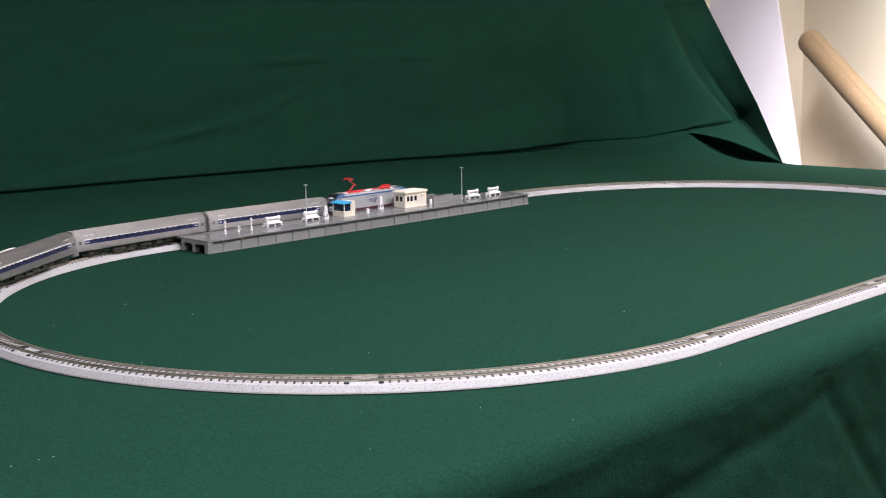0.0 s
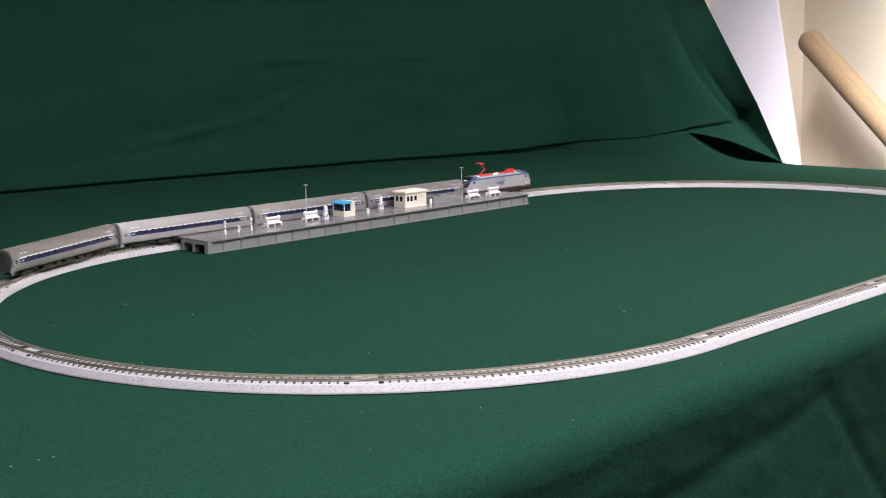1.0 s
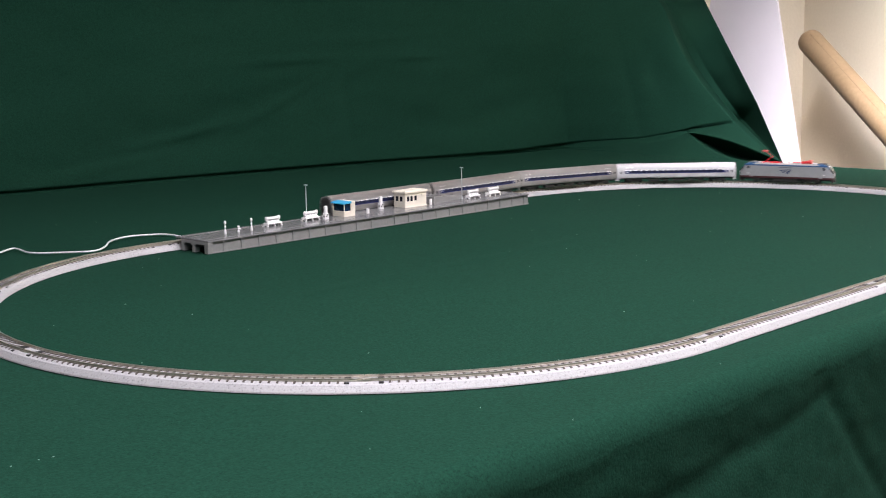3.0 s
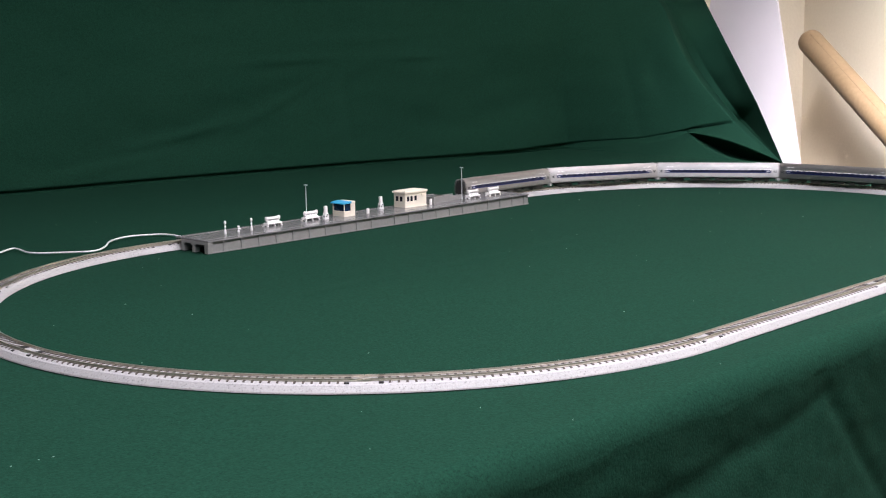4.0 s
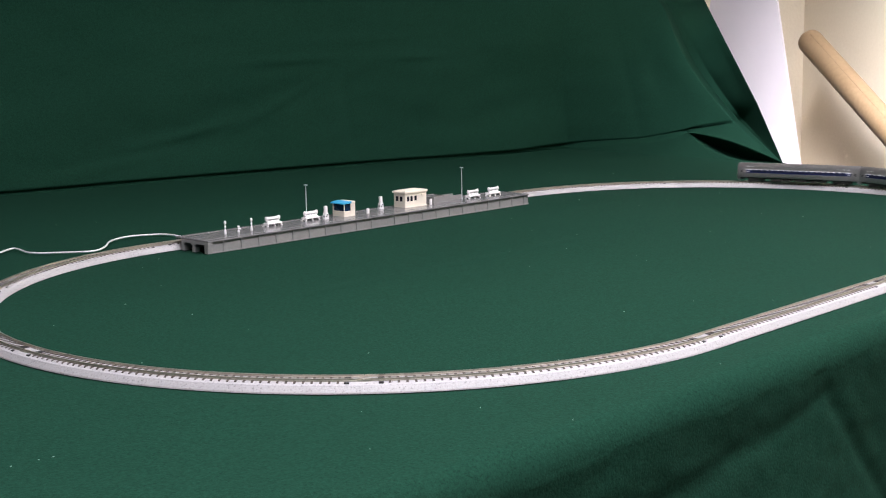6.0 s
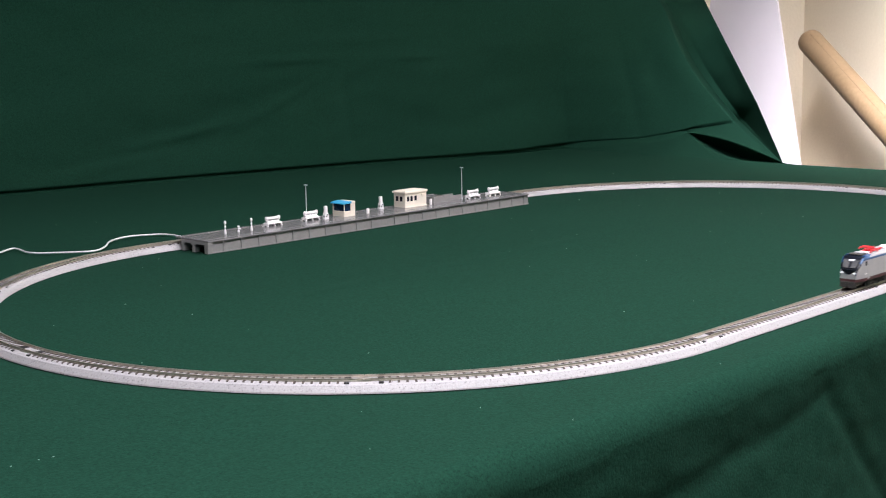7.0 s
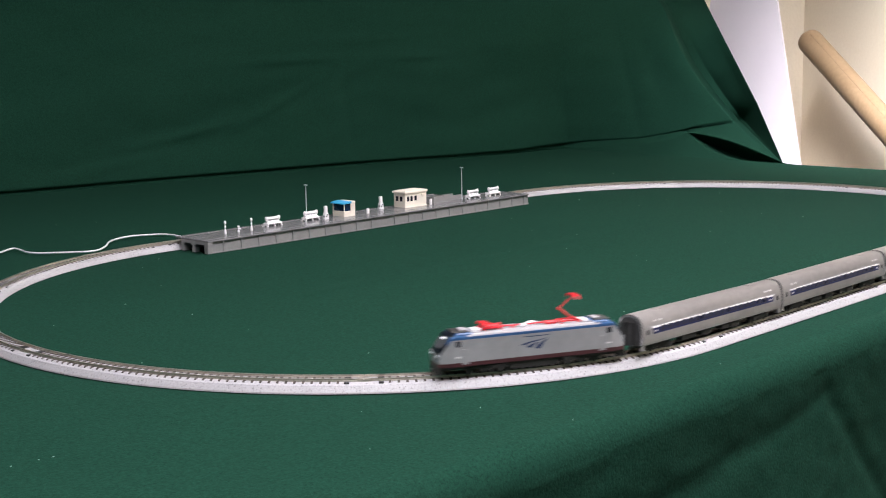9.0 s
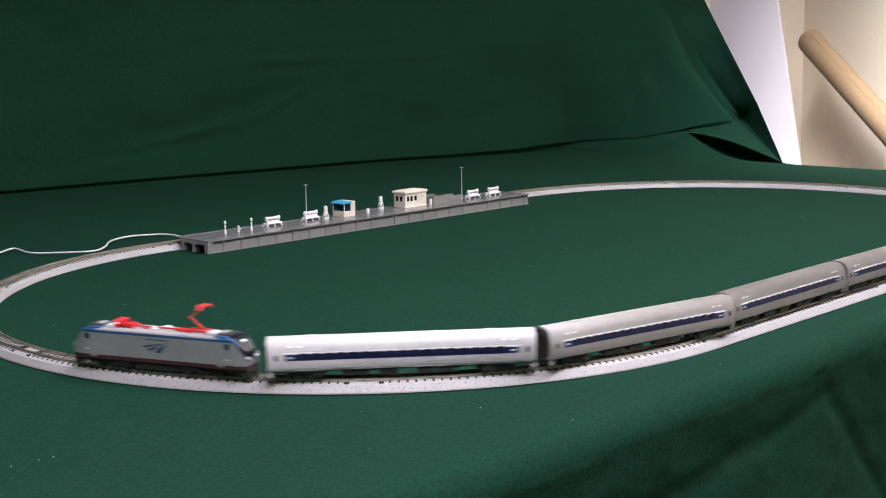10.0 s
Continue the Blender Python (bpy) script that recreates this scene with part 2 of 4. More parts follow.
# ---- stair rail on the wall ----
def handrail():
    a, b = Vector((1.725, 0.535, 0.1805)), Vector((1.605, 0.315, 0.0285))
    d = (b - a).normalized()
    rail = tagged(empty("handrail", Matrix.Translation(a)), "round oak stair handrail fixed to the cream wall", "handrail")
    bm = bmesh.new()
    r, n = 0.0254, 32
    side = d.cross(Vector((0, 0, 1))).normalized()
    up = side.cross(d)
    rings = []
    for s, k in ((-0.016, 0.80), (-0.013, 0.93), (-0.006, 1.0), (0.35, 1.0), (0.9, 1.0)):
        rings.append([d * s + r * k * (math.cos(2 * math.pi * i / n) * side + math.sin(2 * math.pi * i / n) * up) for i in range(n)])
    part("pole", fixed(loft(bm, rings)), WOOD, rail, smooth=True)
    groove = bmesh.new()
    near = side * 0.50 + up * 0.86
    near.normalize()
    tube(groove, [d * s + near * (r * 0.998) for s in (0.0, 0.45, 0.89)], 0.0008, 6)
    part("joint_line", groove, surface("wood_joint", (0.20, 0.135, 0.075), (0.25, 0.17, 0.10), 50), rail)
    for s in (0.6,):
        bm = bmesh.new()
        p = d * s
        w = Vector((0.877, -0.481, 0))
        tube(bm, [p + Vector((0, 0, -r)), p + Vector((0, 0, -0.05)) + w * 0.02, p + Vector((0, 0, -0.055)) + w * 0.074], 0.006, 8)
        part("bracket", bm, STEEL, rail)


handrail()


def white_board():
    """A tall white sheet that leans between the backdrop and the wall; its far side curls back."""
    bm = bmesh.new()
    rt, rb = Vector((1.673, 0.586, 0.267)), Vector((1.636, 0.503, -0.065))
    lean = (rt - rb) / (rt.z - rb.z)
    left = Vector((-0.02, 0.34, 0))
    rings = []
    for z in [FLOOR + 0.002 + k * 0.11 for k in range(16)]:
        base = rb + lean * (z - rb.z)
        front = [base + left * (k / 10) + Vector((0.09, 0.0, 0)) * step(0.5, 1.0, k / 10) for k in range(11)]
        rings.append([tuple(p) for p in front] + [tuple(p + Vector((0.005, 0, 0))) for p in front[::-1]])
    ob = part("white_board", fixed(loft(bm, rings)), WHITEBOARD, smooth=False)
    tagged(ob, "tall white board leaning beside the green backdrop", "board")


white_board()


# ---- table and cloth ----
def table():
    t = tagged(empty("table", pose(0, 0, FLOOR)), "long folding table hidden under the green cloth", "table")
    h = -FLOOR
    part("tabletop", boxes((-1.22, 1.08, -0.336, 0.62, h - 0.032, h - 0.004), bevel=0.004), TABLEM, t)
    for x in (-1.12, 1.0):
        for y in (-0.28, 0.55):
            part("leg", boxes((x - 0.015, x + 0.015, y - 0.015, y + 0.015, 0, h - 0.032)), STEEL, t)


table()


def lerp_path(path, u):
    for (u0, p0), (u1, p1) in zip(path, path[1:]):
        if u <= u1:
            return Vector(p0).lerp(Vector(p1), (u - u0) / (u1 - u0))
    return Vector(path[-1][1])


FOLD = [(0, (-1.25, 1.185, 0)), (0.45, (0.155, 0.917, 0)), (0.62, (0.72, 0.832, 0)), (0.8, (1.16, 0.722, 0)), (0.88, (1.15, 0.48, 0)), (0.94, (1.132, 0.262, 0)), (1.0, (1.130, 0.254, 0))]
CREASE = [(0, (-1.25, 1.185, 0.0)), (0.45, (0.155, 0.917, 0.0)), (0.62, (0.72, 0.832, 0)), (0.8, (1.158, 0.718, 0.001)), (0.87, (1.244, 0.616, 0.011)), (0.94, (1.320, 0.460, 0.0455)), (1.0, (1.283, 0.397, 0.082))]
HIGH = [(0, (-1.25, 1.215, 0.264)), (0.45, (0.16, 0.945, 0.264)), (0.62, (0.725, 0.858, 0.264)), (0.8, (1.17, 0.742, 0.266)), (0.87, (1.2894, 0.715, 0.267)), (0.94, (1.402, 0.681, 0.267)), (1.0, (1.633, 0.730, 0.271))]
# how far the cloth behind the free ridge falls back
SINK = [(0, (0, 0, 0)), (0.938, (0, 0, 0)), (0.945, (0.15, 0, 0)), (0.955, (0.15, 0, 0)), (1.0, (0.03, 0, 0))]

# slack lines on the backdrop: middle x and z, slope, width, height, reach
CREASES = [(0.63, 0.171, 0.03, 0.007, 0.0040, 0.07), (0.86, 0.173, 0.02, 0.007, 0.0050, 0.045), (0.45, 0.070, 0.18, 0.008, 0.0040, 0.06), (0.36, 0.055, 0.12, 0.009, 0.0040, 0.06),
           (0.59, 0.103, 0.45, 0.008, 0.0035, 0.06), (0.70, 0.128, 0.60, 0.008, 0.0030, 0.05), (0.31, 0.030, 0.15, 0.009, 0.0035, 0.08), (0.78, 0.205, 0.05, 0.009, 0.0030, 0.11), (1.31, 0.165, 1.0, 0.010, 0.0030, 0.05)]


def spread(*runs):
    out = []
    for a, b, n in runs:
        out += [a + (b - a) * k / n for k in range(n)]
    return out + [runs[-1][1]]


ROLL = 0.017       # radius of the cloth over the table's front edge
AWAY = Vector((0.857, 0.514, -0.05))


def cloth():
    us = spread((0, 0.375, 45), (0.375, 0.625, 130), (0.625, 0.8, 60), (0.8, 0.88, 24), (0.88, 0.95, 70), (0.95, 1.0, 36))
    zs = spread((-0.62, -0.14, 14), (-0.14, -ROLL - 0.003, 52))
    grid = []
    for u in us:
        wave = noise.noise(Vector((u * 9, 3, 1)))
        near = Vector((-1.25 + 2.40 * u, -0.355 + 0.0025 * wave, 0))
        fold, crease, high = lerp_path(FOLD, u), lerp_path(CREASE, u), lerp_path(HIGH, u)
        right = step(0.82, 0.90, u)
        edge = 1 - step(0.90, 0.97, u)
        left = 1 - step(0.74, 0.80, u)
        rise = 0.009 - 0.003 * left
        shift = Vector((-0.19, -0.98, 0)) * ((0.007 + 0.007 * left) * noise.noise(Vector((u * 14, 0, 5))) * (1 - right) + 0.030 * left)
        fold, crease = fold + shift, crease + shift
        col = []
        # hanging front, from the hem to the rolled edge; a tent-shaped pleat springs from under the edge
        for z in zs:
            x = near.x
            y = near.y - ROLL - 0.006 * math.sin(x * 9 + 1.0) * step(-0.06, -0.3, z) - 0.03 * step(-0.12, -0.5, z)
            s1 = -0.0405 + 0.128 * (x - 0.052) - z + 0.002 * noise.noise(Vector((x * 30, z * 30, 2)))
            s2 = (-0.0475 - 1.06 * (x - 0.0745) - z) * 0.7
            s = min(s1, s2)
            kick = max(0.0, s) if s > 0.004 else 0.004 * step(-0.006, 0.006, s)
            y -= 0.11 * min(kick, 0.07) * step(-0.5, -0.3, x)
            y += 0.0012 * math.exp(-((s1 + 0.001) / 0.010) ** 2) * step(-0.4, -0.2, x) * (1 - step(0.053, 0.078, x))
            y += 0.0017 * math.exp(-((s2 + 0.001) / 0.007) ** 2) * step(0.053, 0.078, x) * (1 - step(0.18, 0.28, x))
            y += 0.0009 * noise.noise(Vector((x * 25, z * 40, 9))) + 0.0005 * noise.noise(Vector((x * 70, z * 90, 4)))
            col.append(Vector((x, y, z)))
        for k in range(1, 19):
            a = math.pi / 2 * k / 18
            col.append(Vector((near.x, near.y - ROLL * math.cos(a), -ROLL - 0.003 + (ROLL + 0.0025) * math.sin(a))))
        # flat on the table
        for k in range(1, 170):
            t = k / 170
            p = near.lerp(fold, t)
            w = noise.noise(p * 7) * 0.0004
            # faint crease left from folding the cloth
            d = (p.y - 0.032 - 0.025 * (p.x - -0.006)) / 0.006
            w += 0.0007 * math.exp(-d * d) * step(-0.10, 0.0, p.x) * (1 - step(0.30, 0.42, p.x))
            col.append(Vector((p.x, p.y, -0.0006 + w)))
        # the fold at the foot of the backdrop
        out = Vector((-0.19, -0.98, 0))
        lip = 0.0022 + 0.0010 * left + 0.0012 * right + 0.0015 * noise.noise(Vector((u * 11, 7, 2)))
        col.append(fold + Vector((0, 0, -0.0004)) - out * 0.002)
        # past the table's end the cloth lifts to the lip: a slack ramp, a deep pocket, then the strip under the lip
        loose = step(0.88, 0.91, u)
        run = min(1.0, max(0.0, (u - 0.905) / 0.035))
        brim = lerp_path(CREASE, 0.905).lerp(lerp_path(FOLD, 0.94), run)
        bow = math.sin(math.pi * run)
        brink = step(0.78, 0.82, u) * (1 - 0.75 * step(0.905, 0.93, u)) * (1 - step(0.930, 0.945, u))
        sill = brim + Vector((0, 0, 0.001 - 0.022 * bow))
        deep = brim + AWAY * (0.05 * bow) + Vector((0, 0, -0.012 * bow))
        brow = brim + Vector((0, 0, 0.001 + 0.008 * bow))
        for k in range(1, 49):
            t = k / 48
            p = fold.lerp(crease, t)
            if t < 0.4:
                q = fold.lerp(sill, t / 0.4)
            elif t < 0.55:
                q = sill.lerp(deep, (t - 0.4) / 0.15)
            elif t < 0.65:
                q = deep.lerp(brow, (t - 0.55) / 0.10)
            else:
                q = brow.lerp(crease, (t - 0.65) / 0.35)
                q += AWAY * (0.010 * bow * step(0.65, 0.8, t))
            p = p.lerp(q, loose)
            # the lip overhangs what is below it
            p += AWAY * (0.005 * brink * step(0.45, 0.75, t) * (1 - step(0.975, 1.0, t)))
            tuck = step(0.55, 0.8, t) * (1 - step(0.8, 1.0, t)) * right + math.sin(math.pi * t) * (1 - right) * 0.4
            p += out * ((lip * step(0.6, 1.0, t) - (0.0028 - 0.0008 * left) * tuck) * edge * (1 - loose))
            p.z += (rise * step(0.3, 1.0, t) * (1 - right) + right * 0.006 * step(0.75, 1.0, t)) * edge
            p += AWAY * (lerp_path(SINK, u).x * step(0.65, 1.0, t) * 0.7)
            col.append(p)
        # the backdrop
        for k in range(1, 81):
            t = k / 80
            p = crease.lerp(high, t)
            p += out * lip * (1 - step(0, 0.3, t)) * edge
            p.z += (rise * (1 - right) + 0.006 * right) * (1 - t) * edge
            q = Vector((p.x * 2.2 + p.z * 2, p.y * 2.2, p.z * 6 - p.x * 1.2))
            p += out * (noise.noise(q * 1.6) * 0.010 + noise.noise(q * 4.5 + Vector((3, 1, 7))) * 0.0035) * step(0, 0.2, t) * (1 - step(0.85, 0.95, u))
            # the ridge bows towards the middle, and the cloth behind it falls back
            p.x -= 0.030 * math.sin(math.pi * min(1.0, t * 1.1)) * step(0.89, 0.94, u) * (1 - step(0.94, 0.99, u))
            p += AWAY * (lerp_path(SINK, u).x * (0.7 + 0.3 * step(0, 0.3, t)) * (1 - 0.6 * step(0.5, 1.0, t)))
            # soft slanting pull lines
            for cx, cz, sl, w, h, reach in CREASES:
                d = (p.z - cz) - sl * (p.x - cx)
                p += out * (h * math.exp(-(d / w) ** 2) * math.exp(-((p.x - cx) / reach) ** 2))
            col.append(p)
        for k in range(1, 8):
            p = col[-1] + Vector((-0.004, -0.008, 0.05))
            col.append(p)
        grid.append(col)
    rows = len(grid[0])
    verts = [tuple(p) for col in grid for p in col]
    faces = [(i * rows + j, (i + 1) * rows + j, (i + 1) * rows + j + 1, i * rows + j + 1) for i in range(len(grid) - 1) for j in range(rows - 1)]
    me = bpy.data.meshes.new("tablecloth")
    me.from_pydata(verts, [], faces)
    me.polygons.foreach_set("use_smooth", [True] * len(me.polygons))
    me.materials.append(CLOTH)
    ob = new("tablecloth", me)
    sol = ob.modifiers.new("thickness", "SOLIDIFY")
    sol.thickness, sol.offset = 0.0006, -1
    tagged(ob, "creased dark green cloth over the table, raised as a backdrop", "cloth")


cloth()


def lint():
    rng = random.Random(4)
    bm = bmesh.new()
    spots = [(rng.uniform(-0.5, 0.9), rng.uniform(-0.36, 0.6)) for _ in range(110)]
    for x, y in spots:
        r = rng.choice((0.0002, 0.0003, 0.0004))
        bmesh.ops.create_icosphere(bm, subdivisions=1, radius=r, matrix=Matrix.Translation((x, y, 0.0003)) @ Matrix.Diagonal((rng.uniform(0.8, 2.2), 1, 0.6, 1)))
    tagged(part("lint", bm, LINT), "tiny pale specks of lint on the green cloth", "lint", kind="stuff")


lint()

# ---- railway track ----
R, RUN = 0.315, 0.5393
LAP = 2 * RUN + 2 * math.pi * R
RAILTOP = 0.0075


def on_track(s):
    """Place and heading at s metres along the loop, clockwise from the start of the far straight."""
    s %= LAP
    if s < RUN:
        return Vector((s, R, 0)), 0.0
    s -= RUN
    if s < math.pi * R:
        a = math.pi / 2 - s / R
        return Vector((RUN + R * math.cos(a), R * math.sin(a), 0)), a - math.pi / 2
    s -= math.pi * R
    if s < RUN:
        return Vector((RUN - s, -R, 0)), -math.pi
    s -= RUN
    a = -math.pi / 2 - s / R
    return Vector((R * math.cos(a), R * math.sin(a), 0)), a - math.pi / 2


def swept(profile, s0, s1, steps):
    """A profile of (offset to the left, height) swept along the loop from s0 to s1, about the piece's own start."""
    rings = []
    for k in range(steps + 1):
        p, h = on_track(s0 + (s1 - s0) * k / steps - (1e-6 if k == steps else 0) + (1e-6 if k == 0 else 0))
        left = Vector((-math.sin(h), math.cos(h), 0))
        rings.append([p + left * o + Vector((0, 0, z)) for o, z in profile])
    return fixed(loft(bmesh.new(), rings))


BED = [(-0.0125, 0.0), (-0.0122, 0.0009), (-0.0094, 0.0044), (-0.0088, 0.0047), (-0.0066, 0.0057), (0.0066, 0.0057), (0.0088, 0.0047), (0.0094, 0.0044), (0.0122, 0.0009), (0.0125, 0.0)]


def tie_mesh():
    bm = bmesh.new()
    prof = [(-0.0078, 0.0044), (0.0078, 0.0044), (0.0077, 0.0056), (0.0062, 0.0061), (-0.0062, 0.0061), (-0.0077, 0.0056)]
    fixed(loft(bm, [[(x, y, z) for y, z in prof] for x in (-0.00070, 0.00070)]))
    me = bpy.data.meshes.new("tie")
    bm.to_mesh(me)
    bm.free()
    me.materials.append(TIE)
    return me


TIE_MESH = tie_mesh()


def track_piece(s0, s1, label, curved):
    bed = swept(BED, s0 + 0.00007, s1 - 0.00007, 26 if curved else 2)
    piece = tagged(part("track_section", bed, BALLAST), label, "model track", group="track sections")
    for o in (-0.0047, 0.0047):
        w = 0.00042
        prof = [(o - w * 1.5, 0.0058), (o - w * 1.5, 0.0063), (o - w * 0.6, 0.0065), (o - w, 0.0070), (o - w, RAILTOP), (o + w, RAILTOP), (o + w, 0.0070), (o + w * 0.6, 0.0065), (o + w * 1.5, 0.0063), (o + w * 1.5, 0.0058)]
        part("rail", swept(prof, s0 + 0.0002, s1 - 0.0002, 26 if curved else 2), RAIL, piece)
    # ties stop short of the joint; a black joiner block sits at either end
    n = max(3, round((s1 - s0 - 0.020) / 0.0051))
    for k in range(n + 1):
        s = s0 + 0.010 + (s1 - s0 - 0.020) * k / n
        p, h = on_track(s)
        if k in (0, n):
            bm = boxes((-0.0015, 0.0015, -0.0082, -0.0060, 0.0044, 0.0058), (-0.0020, 0.0020, -0.0034, 0.0034, 0.0044, 0.0063), (-0.0015, 0.0015, 0.0060, 0.0082, 0.0044, 0.0058))
            ob = part("joiner_block", bm, JOINER, piece)
        else:
            ob = new("tie", TIE_MESH)
            ob.parent = piece
        ob.matrix_basis = Matrix.Translation(p) @ Matrix.Rotation(h, 4, "Z")
    for o in (-0.0047, 0.0047):
        p, h = on_track(s1 - 1e-5)
        ob = part("rail_joiner", boxes((-0.0035, 0.0035, o - 0.0011, o + 0.0011, 0.0056, 0.0066)), RAIL, piece)
        ob.matrix_basis = Matrix.Translation(p) @ Matrix.Rotation(h, 4, "Z")
    return piece


def tracks():
    q = math.pi * R / 4
    curved = "curved track section, pale speckled ballast, brown ties and nickel rails"
    straight = "straight track section, pale speckled ballast, brown ties and nickel rails"
    for base, kind in ((0.0, "s"), (RUN, "c"), (RUN + math.pi * R, "s"), (2 * RUN + math.pi * R, "c")):
        if kind == "c":
            cuts = [k * q for k in range(5)]
        elif base == 0.0:
            cuts = [0.0, 0.248, 0.496, RUN]
        else:
            cuts = [0.0, 0.0433, 0.2913, RUN]
        for a, b in zip(cuts, cuts[1:]):
            track_piece(base + a, base + b, curved if kind == "c" else straight, kind == "c")


def cable():
    pts = [(-0.30, 0.52, 0.002), (-0.20, 0.455, 0.002), (-0.145, 0.415, 0.002), (-0.115, 0.418, 0.002), (-0.0902, 0.4317, 0.002), (-0.094, 0.395, 0.002), (-0.080, 0.375, 0.002), (-0.0531, 0.348, 0.003), (-0.030, 0.362, 0.003), (-0.0059, 0.3898, 0.003), (0.018, 0.402, 0.003), (0.0396, 0.4071, 0.002), (0.0614, 0.3922, 0.002), (0.064, 0.366, 0.002), (0.062, 0.345, 0.002), (0.060, 0.3295, 0.0022)]
    bm = bmesh.new()
    tube(bm, smoothed(pts, 7), 0.00095, 10)
    tagged(part("feeder_cable", bm, CABLE, smooth=True), "thin white feeder cable lying loosely beside the track", "cable")


# ---- station platform and what stands on it ----
PY0, PY1, PTOP = 0.2575, 0.3095, 0.0128


def platform_section(x0, x1, end_left):
    p = tagged(empty("station_platform", pose(x0, PY0, 0)), "grey plastic station platform section with ribbed side walls", "platform", group="platform sections")
    ln, w = x1 - x0, PY1 - PY0
    part("deck", boxes((0, ln, -0.0018, w, PTOP - 0.0016, PTOP), bevel=0.0003), PLATTOP, p)
    part("side_wall", boxes((0, ln, 0.0, 0.0018, 0.0, PTOP - 0.0016)), PLATFORM, p)
    part("foot_ledge", boxes((0, ln, -0.0013, -0.00001, 0.0, 0.0011)), PLATFORM, p)
    part("rear_wall", boxes((0, ln, w - 0.012, w - 0.0102, 0.0, PTOP - 0.0016)), PLATFORM, p)
    n = 11
    rib = None
    for k in range(n):
        x = 0.0195 + k * 0.0222 - (0.0 if end_left else 0.0085)
        if x > ln - 0.002:
            continue
        if rib is None:
            rib = part("rib", boxes((-0.0006, 0.0006, -0.0012, -0.00001, 0.0011, PTOP - 0.0016)), PLATFORM, p)
            rib.location = (x, 0, 0)
        else:
            ob = new("rib", rib.data)
            ob.parent, ob.location = p, (x, 0, 0)
    if end_left:
        part("end_post", boxes((-0.0003, 0.0060, -0.0016, 0.0042, 0.0, PTOP - 0.0017), bevel=0.0002), PLATFORM, p)
        for y0, y1 in ((0.0195, 0.0245), (w - 0.0150, w - 0.0105)):
            bm = bmesh.new()
            box(bm, -0.0002, 0.006, y0, y1, 0.0, 0.0050)
            box(bm, -0.0001, 0.006, y0 + 0.0012, y1 - 0.0012, 0.0049, 0.0072)
            box(bm, -0.0002, 0.006, y0 - 0.0018, y1 + 0.0018, 0.0071, PTOP - 0.0044)
            part("end_bracket", bm, PLATFORM, p)
        part("end_beam", boxes((-0.0003, 0.003, 0.0043, w - 0.0104, PTOP - 0.0043, PTOP - 0.0017)), PLATFORM, p)
    # paving joints along the deck
    for y in (0.006, w - 0.006):
        part("edge_line", boxes((0.001, ln - 0.001, y - 0.0003, y + 0.0003, PTOP, PTOP + 0.00015)), PLATFORM, p)


def bench(m):
    b = tagged(empty("bench", m), "white plastic double-sided platform bench", "bench", group="platform benches")
    for x, splay in ((-0.0072, -0.0026), (0.0, 0.0), (0.0072, 0.0026)):
        bm = bmesh.new()
        prof = [(-0.0040, 0), (-0.0026, 0), (0, 0.0016), (0.0026, 0), (0.0040, 0), (0.0030, 0.0032), (0.0009, 0.0044), (0.0009, 0.0066), (-0.0009, 0.0066), (-0.0009, 0.0044), (-0.0030, 0.0032)]
        rings = [[(x + d + splay * (1 - min(z, 0.0050) / 0.0050), y, z) for y, z in prof] for d in (-0.0007, 0.0007)]
        part("leg", fixed(loft(bm, rings)), WHITE, b)
    for s in (-1, 1):
        bm = bmesh.new()
        rings = []
        for z, ln, y0, y1 in ((0.0028, 0.0103, 0.0020, 0.0043), (0.0034, 0.0100, 0.0014, 0.0041), (0.0046, 0.0080, 0.0009, 0.0024), (0.0060, 0.0068, 0.0007, 0.0015)):
            rings.append([(-ln, s * y0, z), (ln, s * y0, z), (ln, s * y1, z), (-ln, s * y1, z)])
        part("seat", fixed(loft(bm, rings)), WHITE, b)
    bm = bmesh.new()
    box(bm, -0.0082, 0.0082, -0.0014, 0.0014, 0.0066, 0.0098, bevel=0.0012)
    part("backrest", bm, WHITE, b)
    # solid grey blocks give the shade of the openings below the backrest
    for s in (-1, 1):
        for x in (-0.0040, 0.0, 0.0040):
            part("slot", boxes((x - 0.0010, x + 0.0010, min(s * 0.0016, s * 0.0026), max(s * 0.0016, s * 0.0026), 0.0048, 0.0054)), STEEL, b, "grey block in place of the shaded opening under the backrest")
    for x in (-0.0084, 0.0084):
        bm = bmesh.new()
        lathe(bm, [(0.0002, 0.0056), (0.0012, 0.0060), (0.0018, 0.0080), (0.0014, 0.0100), (0.0003, 0.0106)], x, 0, 10)
        part("end_knob", bm, WHITE, b)
    return b


